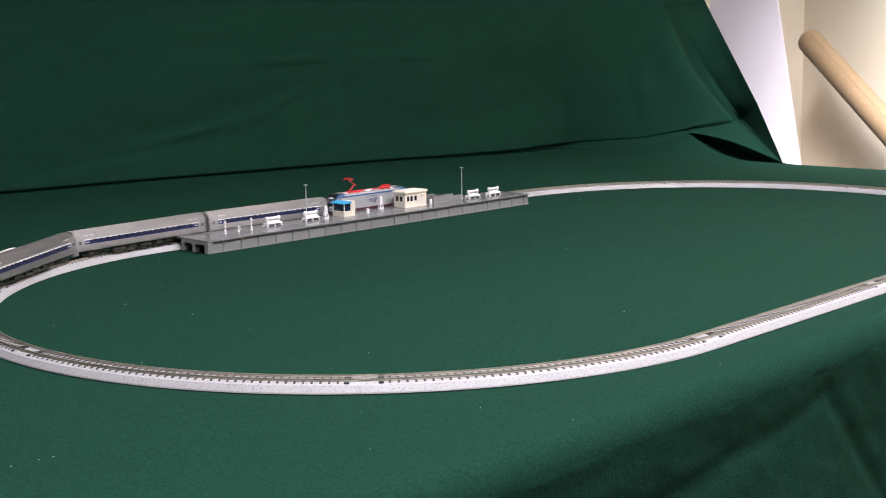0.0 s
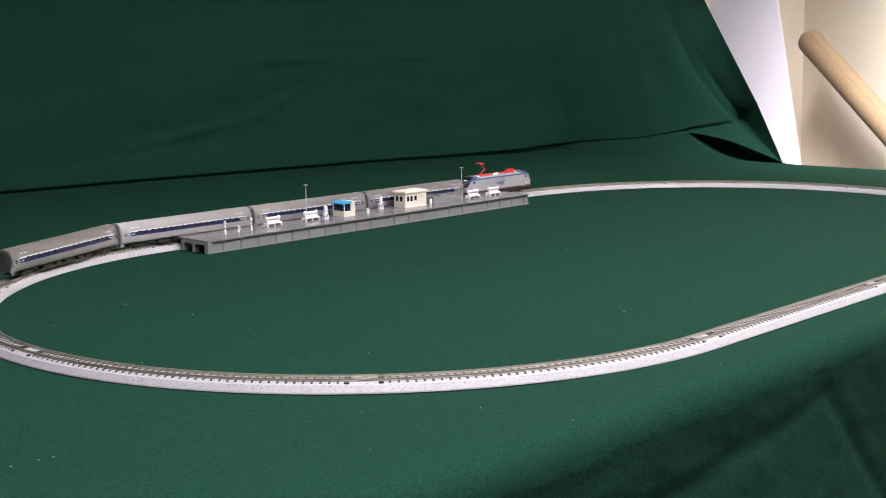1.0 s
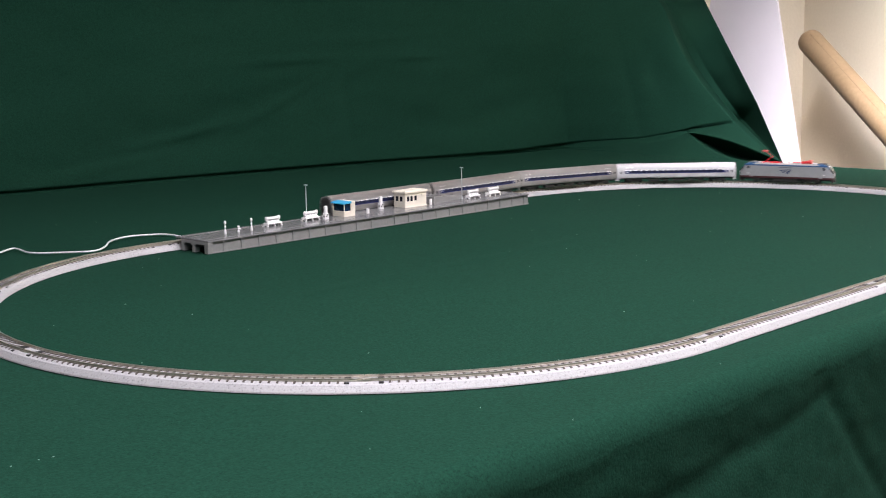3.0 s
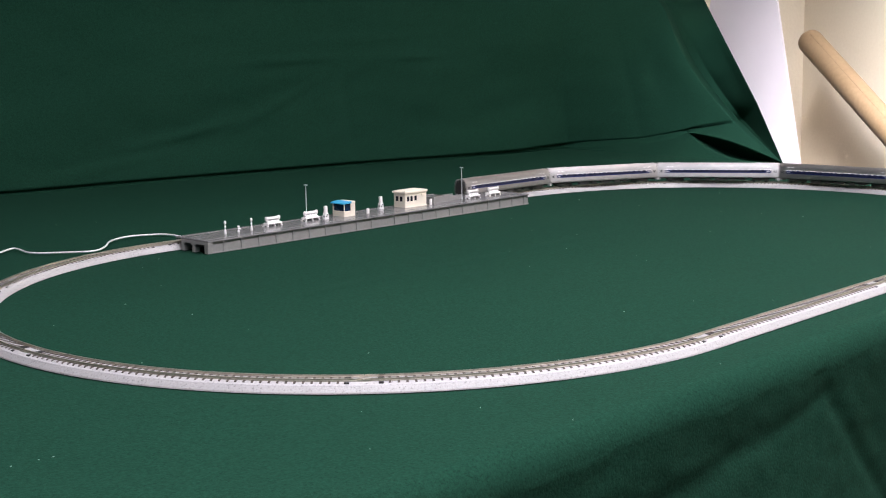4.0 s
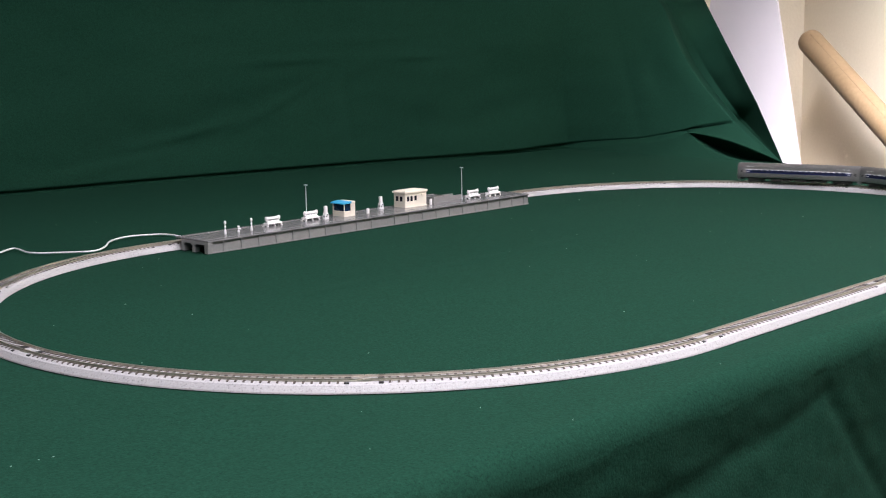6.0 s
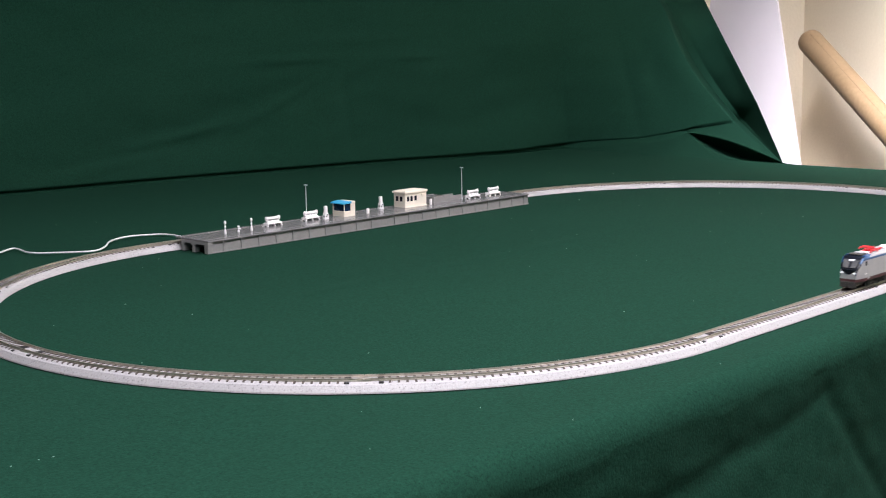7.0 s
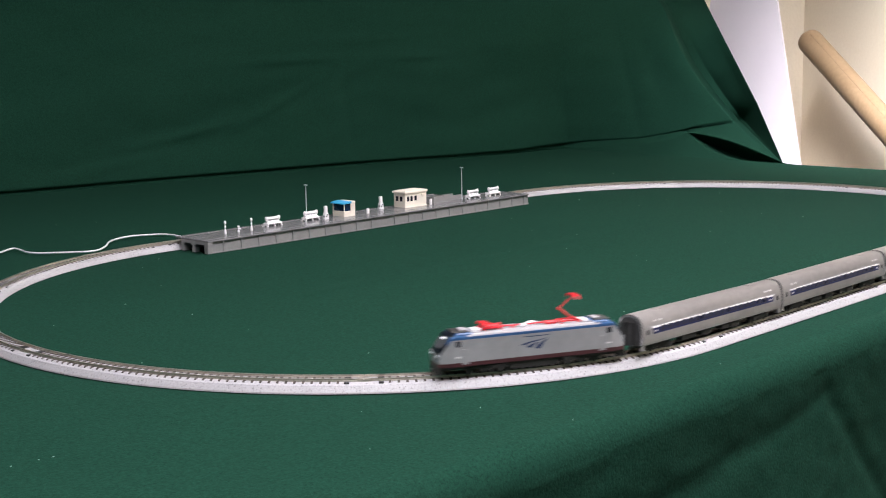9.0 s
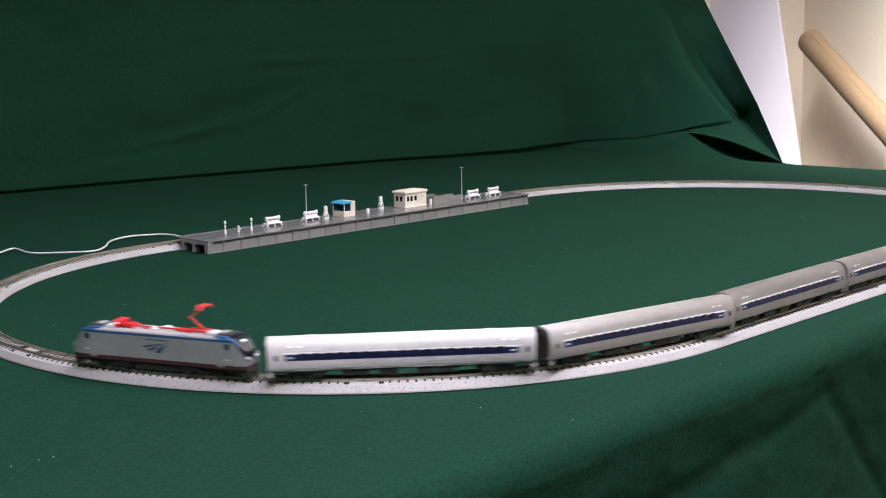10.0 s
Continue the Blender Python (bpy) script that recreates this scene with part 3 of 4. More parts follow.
def phone_stand(m):
    k = tagged(empty("telephone_stand", m), "white tapering telephone stand with dark openings", "telephone stand", group="telephone stands")
    bm = bmesh.new()
    rings = []
    for z, a, c in ((0, 0.0036, 0.0030), (0.0015, 0.0036, 0.0030), (0.0062, 0.0031, 0.0026), (0.0072, 0.0023, 0.0020), (0.0090, 0.0021, 0.0019), (0.0138, 0.0021, 0.0019), (0.0143, 0.0018, 0.0016)):
        rings.append([(-a * 0.74, -c * 0.74, z), (a * 0.74, -c * 0.74, z), (a * 0.74, c * 0.74, z), (-a * 0.74, c * 0.74, z)])
    part("housing", fixed(loft(bm, rings)), WHITE, k)
    for y in (-0.0021, 0.0021):
        part("opening", boxes((-0.0014, -0.0002, y - 0.0003, y + 0.0003, 0.0026, 0.0040)), DARKGLASS, k)
        part("opening", boxes((0.0004, 0.0014, y - 0.0003, y + 0.0003, 0.0042, 0.0054)), DARKGLASS, k)
    part("opening", boxes((-0.0027, -0.0023, -0.0010, 0.0008, 0.0022, 0.0042)), DARKGLASS, k)
    return k


def small_post(m, h, round_head, label, name):
    b = empty(name, m)
    tagged(b, label, "post")
    bm = bmesh.new()
    lathe(bm, [(0.0012, 0), (0.0013, 0.0008), (0.0011, h * 0.30), (0.0006, h * 0.36), (0.0005, h * 0.46), (0.0011, h * 0.52), (0.0009, h * 0.58), (0.0005, h * 0.64), (0.0006, h * 0.72)])
    part("stem", bm, WHITE, b, smooth=True)
    bm = bmesh.new()
    bmesh.ops.create_uvsphere(bm, u_segments=12, v_segments=8, radius=1, matrix=Matrix.Translation((0, 0, h * 0.85)) @ Matrix.Diagonal((0.0013, 0.0013, h * 0.15, 1)))
    part("head", bm, WHITE, b, smooth=True)
    if not round_head:
        part("bowl", boxes((0.0008, 0.0026, -0.0012, 0.0012, h * 0.42, h * 0.66), bevel=0.0003), WHITE, b)


def bin_thing(m, h, r):
    b = tagged(empty("litter_bin", m), "small white round litter bin on the platform", "bin", group="litter bins")
    part("drum", lathe(bmesh.new(), [(r * 0.9, 0), (r, h * 0.15), (r, h * 0.92), (r * 0.92, h), (r * 0.6, h), (r * 0.55, h * 0.9)]), WHITE, b)


def kiosk():
    k = tagged(empty("kiosk", pose(0.2178, 0.2790, PTOP)), "small cream sales kiosk with a sky-blue roof", "kiosk")
    ln, w, h = 0.0162, 0.0180, 0.0145
    part("counter_wall", boxes((0, 0.0008, 0.0008, w, 0, 0.0060), (0, ln * 0.62, 0, 0.0008, 0, 0.0060), bevel=0.0001), CREAM, k)
    part("back_wall", boxes((0, ln, w, w + 0.0008, 0, h)), CREAM, k)
    part("side_wall", boxes((ln * 0.62, ln, 0, 0.0008, 0, h), (ln - 0.0008, ln, 0.0008, w, 0, h)), CREAM, k)
    part("glazing", boxes((0.0012, ln * 0.61, 0.0010, 0.0014, 0.0061, h - 0.0003), (0.0010, 0.0014, 0.0016, w - 0.0006, 0.0061, h - 0.0003)), surface("blue_dark_glazing", (0.006, 0.02, 0.05), (0.01, 0.03, 0.075), 80, (0.2, 0.3)), k)
    part("corner_post", boxes((0.0002, 0.0009, 0.0002, 0.0009, 0.0060, h)), CREAM, k)
    bm = bmesh.new()
    prof = [(-0.0022, h - 0.0004), (-0.0018, h + 0.0006), (0.004, h + 0.0018), (ln * 0.62, h + 0.0020), (ln * 0.62, h)]
    loft(bm, [[(x, -0.0015, z) for x, z in prof], [(x, w + 0.0018, z) for x, z in prof]])
    part("awning_roof", fixed(bm), SKYBLUE, k, "sky-blue awning roof")
    part("rear_roof", boxes((ln * 0.621, ln + 0.0003, -0.0003, w + 0.001, h, h + 0.0019), bevel=0.0003), CREAM, k)


def waiting_room():
    k = tagged(empty("waiting_room", pose(0.3125, 0.2800, PTOP)), "cream waiting-room building with flat overhanging roof and dark windows", "building")
    ln, w, h = 0.0345, 0.0185, 0.0160

    def wall(axis, holes, length, name, m):
        """A wall along x with window holes cut through, built from strips."""
        bm = bmesh.new()
        z0, z1, x = 0.0072, 0.0128, 0.0
        for a, b in holes:
            box(bm, x, a, 0, 0.0009, 0, h)
            box(bm, a, b, 0, 0.0009, 0, z0)
            box(bm, a, b, 0, 0.0009, z1, h)
            x = b
        box(bm, x, length, 0, 0.0009, 0, h)
        ob = part(name, bm, CREAM, k)
        ob.matrix_basis = m
        for a, b in holes:
            pane = part("window_pane", boxes((a, b, 0.0004, 0.0007, z0, z1)), DARKGLASS, k)
            pane.matrix_basis = m

    wall("x", [(0.0030, 0.0070), (0.0084, 0.0124), (0.0150, 0.0190)], ln, "front_wall", Matrix.Identity(4))
    wall("y", [(0.0028, 0.0072), (0.0094, 0.0138)], w - 0.0012, "end_wall", Matrix.Translation((0, w - 0.0002, 0)) @ Matrix.Rotation(-math.pi / 2, 4, "Z"))
    part("rear_wall", boxes((0.001, ln, w - 0.0009, w, 0, h), (ln - 0.0009, ln, 0.001, w - 0.001, 0, h)), CREAM, k)
    part("plinth", boxes((-0.0004, ln + 0.0004, -0.0004, -0.00001, 0, 0.0012)), CREAM, k)
    part("roof", boxes((-0.0016, ln + 0.0012, -0.0016, w + 0.0016, h, h + 0.0026), bevel=0.0006), CREAM, k)
    part("roof_trim", boxes((0.0005, ln - 0.001, 0.0005, w - 0.0005, h + 0.0026, h + 0.0032), bevel=0.0003), CREAM, k)
    part("sign_bracket", boxes((0.0258, 0.0292, -0.0012, -0.0001, 0.0125, 0.0142)), CREAM, k)


def stair_well():
    k = tagged(empty("stairwell_wall", pose(0.362, 0.2825, PTOP)), "grey parapet round a stair opening on the platform", "parapet")
    part("parapet", boxes((0, 0.024, 0, 0.0015, 0, 0.0076), (0, 0.0015, 0.0016, 0.022, 0, 0.0076), (0, 0.024, 0.0221, 0.0236, 0, 0.0076)), PLATFORM, k)
    part("cover", boxes((0.0016, 0.024, 0.0016, 0.022, 0.0060, 0.0071)), PLATTOP, k)
    part("low_wall", boxes((0.0241, 0.052, 0.004, 0.0055, 0, 0.0056), (0.0241, 0.052, 0.018, 0.0195, 0, 0.0056)), PLATFORM, k)


def platform_lamp(x, y, h):
    l = tagged(empty("platform_lamp", pose(x, y, PTOP)), "thin grey platform lamp post with a flat head", "lamp post", group="platform lamps")
    part("base", lathe(bmesh.new(), [(0.0012, 0), (0.0012, 0.002), (0.0008, 0.0024)], n=10), STEEL, l)
    part("post", lathe(bmesh.new(), [(0.0006, 0.002), (0.00045, h)], n=10), STEEL, l)
    part("head", boxes((-0.0014, 0.0014, -0.0020, 0.0020, h - 0.0005, h + 0.0005), bevel=0.0003), STEEL, l)


def station():
    platform_section(0.0183, 0.2615, True)
    platform_section(0.2618, 0.5030, False)
    for x, y in ((0.1265, 0.2895), (0.1795, 0.2905), (0.4285, 0.2815), (0.4655, 0.2815)):
        bench(pose(x, y, PTOP, 0, 0, 2))
    phone_stand(pose(0.1950, 0.2835, PTOP))
    phone_stand(pose(0.2915, 0.2985, PTOP))
    small_post(pose(0.0575, 0.2795, PTOP), 0.0140, True, "slim white round-headed platform marker post", "marker_post")
    small_post(pose(0.0755, 0.2812, PTOP), 0.0068, False, "short white drinking fountain post", "drinking_fountain")
    small_post(pose(0.0912, 0.2802, PTOP), 0.0132, True, "slim white round-headed platform marker post", "marker_post")
    bin_thing(pose(0.2545, 0.2806, PTOP), 0.0056, 0.0017)
    bin_thing(pose(0.3505, 0.2765, PTOP), 0.0070, 0.0016)
    kiosk()
    waiting_room()
    stair_well()
    platform_lamp(0.1800, 0.2976, 0.0374)
    platform_lamp(0.4175, 0.2892, 0.0374)


# ---- the train ----
MM = 0.001
PROFILE = [(0, 25.0), (2.6, 24.8), (5.4, 24.1), (7.5, 22.5), (8.8, 19.9), (9.55, 16.6), (9.95, 12.8), (10.0, 9.8), (9.8, 7.4), (9.4, 6.0)]


def half_width(z):
    for (y0, z0), (y1, z1) in zip(PROFILE, PROFILE[1:]):
        if z0 >= z >= z1:
            return y0 + (y1 - y0) * (z0 - z) / (z0 - z1)
    return PROFILE[-1][0]


def strip(bm, side, x0, x1, z0, z1, lift, sink=0.15, rows=4):
    """A thin solid that follows the coach's side between two heights."""
    zs = [z0 + (z1 - z0) * k / rows for k in range(rows + 1)]
    ring = [(side * (half_width(z) + lift), z) for z in zs] + [(side * (half_width(z) - sink), z) for z in zs[::-1]]
    loft(bm, [[(x * MM, y * MM, z * MM) for y, z in ring] for x in (x0, x1)])
    return fixed(bm)


def wheel_mesh(r):
    bm = bmesh.new()
    lathe(bm, [(r * 0.4, -1.0 * MM), (r * 0.92, -1.1 * MM), (r, -0.9 * MM), (r, 0.5 * MM), (r * 1.12, 0.7 * MM), (r * 1.12, 1.0 * MM), (r * 0.4, 1.0 * MM)], n=18)
    bmesh.ops.rotate(bm, verts=bm.verts, matrix=Matrix.Rotation(math.pi / 2, 3, "X"))
    return bm


def bogie(thing, x, base, frame_bm, r):
    b = part("bogie", frame_bm, BLACK, thing)
    b.location = (x * MM, 0, 0)
    mesh = None
    for wx in (-base / 2, base / 2):
        for side in (-1, 1):
            if mesh is None:
                w = part("wheel", wheel_mesh(r * MM), BLACK, b, "blackened metal wheel")
                mesh = w.data
            else:
                w = tagged(new("wheel", mesh), "blackened metal wheel")
                w.parent = b
            w.location = (wx * MM, side * 4.7 * MM, r * MM)
            w.rotation_euler = (0, 0, math.pi if side > 0 else 0)
    return b


def coach_bogie_frame():
    bm = bmesh.new()
    for s in (-1, 1):
        y0, y1 = sorted((s * 6.4 * MM, s * 7.8 * MM))
        box(bm, -9.5 * MM, 9.5 * MM, y0, y1, 2.6 * MM, 4.2 * MM)
        for x in (-8, 8):
            box(bm, (x - 1.6) * MM, (x + 1.6) * MM, y0, y1 + (0.3 * MM if s > 0 else 0), 1.6 * MM, 4.4 * MM)
        box(bm, -3.2 * MM, 3.2 * MM, y0, y1, 1.4 * MM, 4.6 * MM)
    box(bm, -3 * MM, 3 * MM, -6.4 * MM, 6.4 * MM, 3.0 * MM, 4.7 * MM)
    for x in (-8, 8):
        box(bm, (x - 0.5) * MM, (x + 0.5) * MM, -6.4 * MM, 6.4 * MM, 2.4 * MM, 3.2 * MM)
    return bm


def coach():
    c = tagged(empty("passenger_coach"), "silver fluted passenger coach model with a dark blue window band", "train coach", group="train coaches")
    ring = [(0, 25.0)] + [(y, z) for y, z in PROFILE[1:]] + [(-y, z) for y, z in PROFILE[:0:-1]]
    bm = bmesh.new()
    rings = []
    for x, k in ((-80, 0.975), (-79.75, 1.0), (-79.5, 1.0), (-40, 1), (0, 1), (40, 1), (79.5, 1.0), (79.75, 1.0), (80, 0.975)):
        rings.append([(x * MM, y * k * MM, (12 + (z - 12) * (1 - (1 - k) * 0.7)) * MM) for y, z in ring])
    shell = part("body_shell", fixed(loft(bm, rings)), SILVER, c)
    shell.data.polygons.foreach_set("use_smooth", [len(p.vertices) == 4 for p in shell.data.polygons])
    for s in (-1, 1):
        part("window_band", strip(bmesh.new(), s, -69, 69, 12.3, 16.0, 0.10), COACHBLUE, c, "dark blue window band")
        part("lip", strip(bmesh.new(), s, -70, 70, 16.0, 17.0, 0.26, rows=2), WHITE, c, "bright ledge above the windows")
        for z in (10.9, 9.5, 8.1):
            part("flute", strip(bmesh.new(), s, -78, 78, z - 0.22, z + 0.22, 0.04, rows=2), SILVER, c)
        # broad windows whose rounded heads notch the bright ledge
        n = 17
        for k in range(n):
            x = -58.4 + 116.8 * k / (n - 1)
            bm = bmesh.new()
            rings = []
            for dx, head in ((-3.1, 15.7), (-2.6, 16.3), (-1.7, 16.6), (1.7, 16.6), (2.6, 16.3), (3.1, 15.7)):
                zs = [13.5 + (head - 13.5) * q / 3 for q in range(4)]
                rings.append([((x + dx) * MM, s * (half_width(z) + 0.34) * MM, z * MM) for z in zs] + [((x + dx) * MM, s * (half_width(z) - 0.1) * MM, z * MM) for z in zs[::-1]])
            part("window_pane", fixed(loft(bm, rings)), COACHGLASS, c)
        for x in (-66, 66):
            part("emblem_bar", strip(bmesh.new(), s, x - 1.2, x + 1.2, 13.5, 14.6, 0.15, rows=2), WHITE, c)
        for x in (-74.5, 74.5):
            part("door", strip(bmesh.new(), s, x - 2.4, x + 2.4, 6.4, 18.4, 0.12, rows=8), SILVER, c)
            part("door_window", strip(bmesh.new(), s, x - 1.0, x + 1.0, 12.6, 15.6, 0.2, rows=3), DARKGLASS, c)
        for x in (-66, -60.5, 60.5, 66):
            part("marker_plate", strip(bmesh.new(), s, x - 1.2, x + 1.2, 19.9, 20.8, 0.25, rows=2), WHITE, c)
        for x in (-78.2, 78.2):
            part("step", boxes(*[((x - 1.4) * MM, (x + 1.4) * MM, (s * 8.3 - 0.9) * MM, (s * 8.3 + 0.9) * MM, 2.6 * MM, 6.2 * MM)]), SILVER, c)
    for e in (-1, 1):
        bm = bmesh.new()
        er = [(e * 80.25 * MM, y * 0.85 * MM, (12 + (z - 12) * 0.88) * MM) for y, z in ring]
        er2 = [(e * 79.8 * MM, y * 0.85 * MM, (12 + (z - 12) * 0.88) * MM) for y, z in ring]
        part("end_wall", fixed(loft(bm, [er2, er])), SILVERDARK, c, "dark grey coach end")
        # dark ring on the silver end, painting in the shaded gap between coaches
        rim = [[(e * x * MM, y * k * MM, (12 + (z - 12) * k) * MM) for y, z in ring] for x, k in ((79.6, 0.99), (79.65, 1.004), (80.0, 1.002), (80.04, 0.98))]
        part("end_rim", fixed(loft(bmesh.new(), rim, caps=False)), SILVERDARK, c, "dark ring put in for the shade of the gap between coaches")
        x0, x1 = sorted((e * 80.2, e * 81.2))
        part("gangway", boxes((x0 * MM, x1 * MM, -3.4 * MM, -2.5 * MM, 4.8 * MM, 20.5 * MM), (x0 * MM, x1 * MM, 2.5 * MM, 3.4 * MM, 4.8 * MM, 20.5 * MM), (x0 * MM, x1 * MM, -2.49 * MM, 2.49 * MM, 19.5 * MM, 20.5 * MM)), BLACK, c)
        part("end_door", boxes((min(e * 80.2, e * 80.5) * MM, max(e * 80.2, e * 80.5) * MM, -2.4 * MM, 2.4 * MM, 5.2 * MM, 19.3 * MM)), SILVERDARK, c)
        x0, x1 = sorted((e * 74, e * 81.4))
        part("coupler", boxes((x0 * MM, x1 * MM, -0.9 * MM, 0.9 * MM, 2.8 * MM, 4.4 * MM)), BLACK, c)
        part("roof_vent", boxes((min(e * 50, e * 56) * MM, max(e * 50, e * 56) * MM, -2.2 * MM, 2.2 * MM, 24.6 * MM, 25.2 * MM), bevel=0.1 * MM), SILVER, c)
    part("underframe", boxes((-78 * MM, 78 * MM, -6.5 * MM, 6.5 * MM, 4.6 * MM, 6.1 * MM)), BLACK, c)
    for x0, x1, y0, y1, zb in ((-36, -22, -8.3, -2, 1.6), (-18, -9, 2, 8.3, 2.0), (-17, -10, -8.3, -3, 1.9), (-4, 10, -8.3, -2.5, 2.4), (-30, -20, 2.5, 8.3, 1.7), (3, 14, 2.5, 8.3, 1.8), (16, 24, -8.3, -2.5, 1.7), (20, 36, 2.5, 8.3, 2.2), (28, 37, -8.3, -3, 2.5)):
        part("equipment_box", boxes((x0 * MM, x1 * MM, y0 * MM, y1 * MM, zb * MM, 4.8 * MM), bevel=0.2 * MM), BLACK, c)
    for x in (-56.5, 56.5):
        bogie(c, x, 16, coach_bogie_frame(), 2.85)
    return c


# heights where the locomotive's side changes: sill, body, shoulder, roof edge
def loco_ring(x):
    """Half widths and heights of the locomotive's outline at x: (sill, body, blue band, shoulder, roof)."""
    a = abs(x)
    w = 9.3 - 1.9 * step(52, 63.5, a) - 0.8 * step(60, 63.5, a)
    top = 25.0 if a < 55.0 else 25.0 - (a - 55.0) * 1.22 if a < 61.8 else 16.7 - (a - 61.8) * 2.9
    low = 6.0
    sh = min(23.8, top - 1.0)
    bl = min(22.2, sh - 0.8)
    return w, [(w * 0.985, low), (w, 8.2), (w, bl), (w * 0.985, sh), (w * 0.93 if a < 55 else w * 0.86, (sh + top) / 2 + 0.3), (w * 0.74, top), (0, top + 0.25)]


LX = [-63.5, -63.0, -62.2, -61.4, -60, -58.5, -57, -55.5, -53, -45, -20, 0, 20, 45, 53, 55.5, 57, 58.5, 60, 61.4, 62.2, 63.0, 63.5]


def loco_strip(i0, i1, xs, lift=0.0):
    """Both sides of the shell between two of the outline's heights, as one skin with a closed nose."""
    bm = bmesh.new()
    for s in (-1, 1):
        rings = [[(x * MM, s * (y + lift) * MM, z * MM) for y, z in loco_ring(x)[1][i0:i1 + 1]] for x in xs]
        loft(bm, rings, closed=False)
    bmesh.ops.remove_doubles(bm, verts=bm.verts, dist=1e-7)
    return bm


def loco_cap(i0, i1, lift=0.0):
    bm = bmesh.new()
    for x in (-63.5, 63.5):
        pts = loco_ring(x)[1][i0:i1 + 1]
        vs = [bm.verts.new(((x + math.copysign(lift, x)) * MM, y * MM, z * MM)) for y, z in pts] + [bm.verts.new(((x + math.copysign(lift, x)) * MM, -y * MM, z * MM)) for y, z in pts[::-1] if y > 1e-9]
        bm.faces.new(vs)
    return bm


def joined(a, b):
    me = bpy.data.meshes.new("tmp")
    b.to_mesh(me)
    a.from_mesh(me)
    b.free()
    bpy.data.meshes.remove(me)
    bmesh.ops.remove_doubles(a, verts=a.verts, dist=1e-6)
    return fixed(a)


def pantograph(loco, x, knee, raised):
    """Single-arm pantograph; knee gives the side to which it folds."""
    z = 26.0
    frame_bm = bmesh.new()
    for y in (-3.2, 3.2):
        box(frame_bm, (x - 7) * MM, (x + 7) * MM, (y - 0.45) * MM, (y + 0.45) * MM, z * MM, (z + 0.9) * MM)
    for dx in (-6.5, 0, 6.5):
        box(frame_bm, (x + dx - 0.5) * MM, (x + dx + 0.5) * MM, -4.2 * MM, 4.2 * MM, z * MM, (z + 0.8) * MM)
    for dx in (-6, 6):
        for y in (-3.8, 3.8):
            lathe(frame_bm, [(0.8 * MM, 25.0 * MM), (1.0 * MM, 25.4 * MM), (0.7 * MM, 25.7 * MM), (1.0 * MM, 26.1 * MM)], (x + dx) * MM, y * MM, 8)
    p = part("pantograph", frame_bm, RED, loco, "red single-arm pantograph, raised" if raised else "red single-arm pantograph, folded down")
    foot = Vector((x - knee * 3, 0, z + 1))
    if raised:
        elbow, head = foot + Vector((knee * 9.5, 0, 6.8)), foot + Vector((-knee * 0.5, 0, 14.2))
    else:
        elbow, head = foot + Vector((knee * 9.5, 0, 0.8)), foot + Vector((-knee * 1.0, 0, 2.0))
    part("lower_arm", tube(bmesh.new(), [foot * MM, elbow * MM], 0.6 * MM, 8), RED, p)
    bm = bmesh.new()
    tube(bm, [elbow * MM, head * MM], 0.42 * MM, 8)
    lathe(bm, [(0.3 * MM, (elbow.z - 0.9) * MM), (1.0 * MM, (elbow.z - 0.5) * MM), (1.0 * MM, (elbow.z + 0.5) * MM), (0.3 * MM, (elbow.z + 0.9) * MM)], elbow.x * MM, 0, 8)
    part("upper_arm", bm, RED, p)
    if not raised:
        part("folded_frame", boxes(((x - 5.5) * MM, (x + 5.5) * MM, -2.8 * MM, 2.8 * MM, (z + 0.7) * MM, (z + 2.0) * MM), bevel=0.4 * MM), RED, p)
    bm = bmesh.new()
    for dx in (-1.7, 1.7):
        tube(bm, smoothed([Vector((head.x + dx, y, head.z + dz)) * MM for y, dz in ((-6.2, -1.3), (-5.0, 0.1), (-3, 0.6), (0, 0.6), (3, 0.6), (5.0, 0.1), (6.2, -1.3))], 3), 0.6 * MM, 8)
    for y in (-2.6, 2.6):
        box(bm, (head.x - 1.7) * MM, (head.x + 1.7) * MM, (y - 0.5) * MM, (y + 0.5) * MM, (head.z - 0.2) * MM, (head.z + 0.7) * MM)
    part("contact_head", bm, RED, p)


# three strokes that fan up from one foot, a plain mark: outlines in mm along the side
STROKES = [[(-9.0, 15.6), (-5.0, 16.9), (0.0, 17.8), (4.0, 18.2), (9.0, 19.2), (3.0, 17.5), (-2.5, 16.6), (-6.0, 15.4)],
           [(-5.4, 14.3), (-2.6, 15.5), (0.6, 16.5), (2.2, 16.6), (0.0, 15.4), (-2.7, 13.3)],
           [(-0.3, 12.9), (1.8, 15.2), (4.2, 16.8), (7.5, 18.2), (5.4, 16.2), (3.7, 13.8), (2.9, 12.3)]]


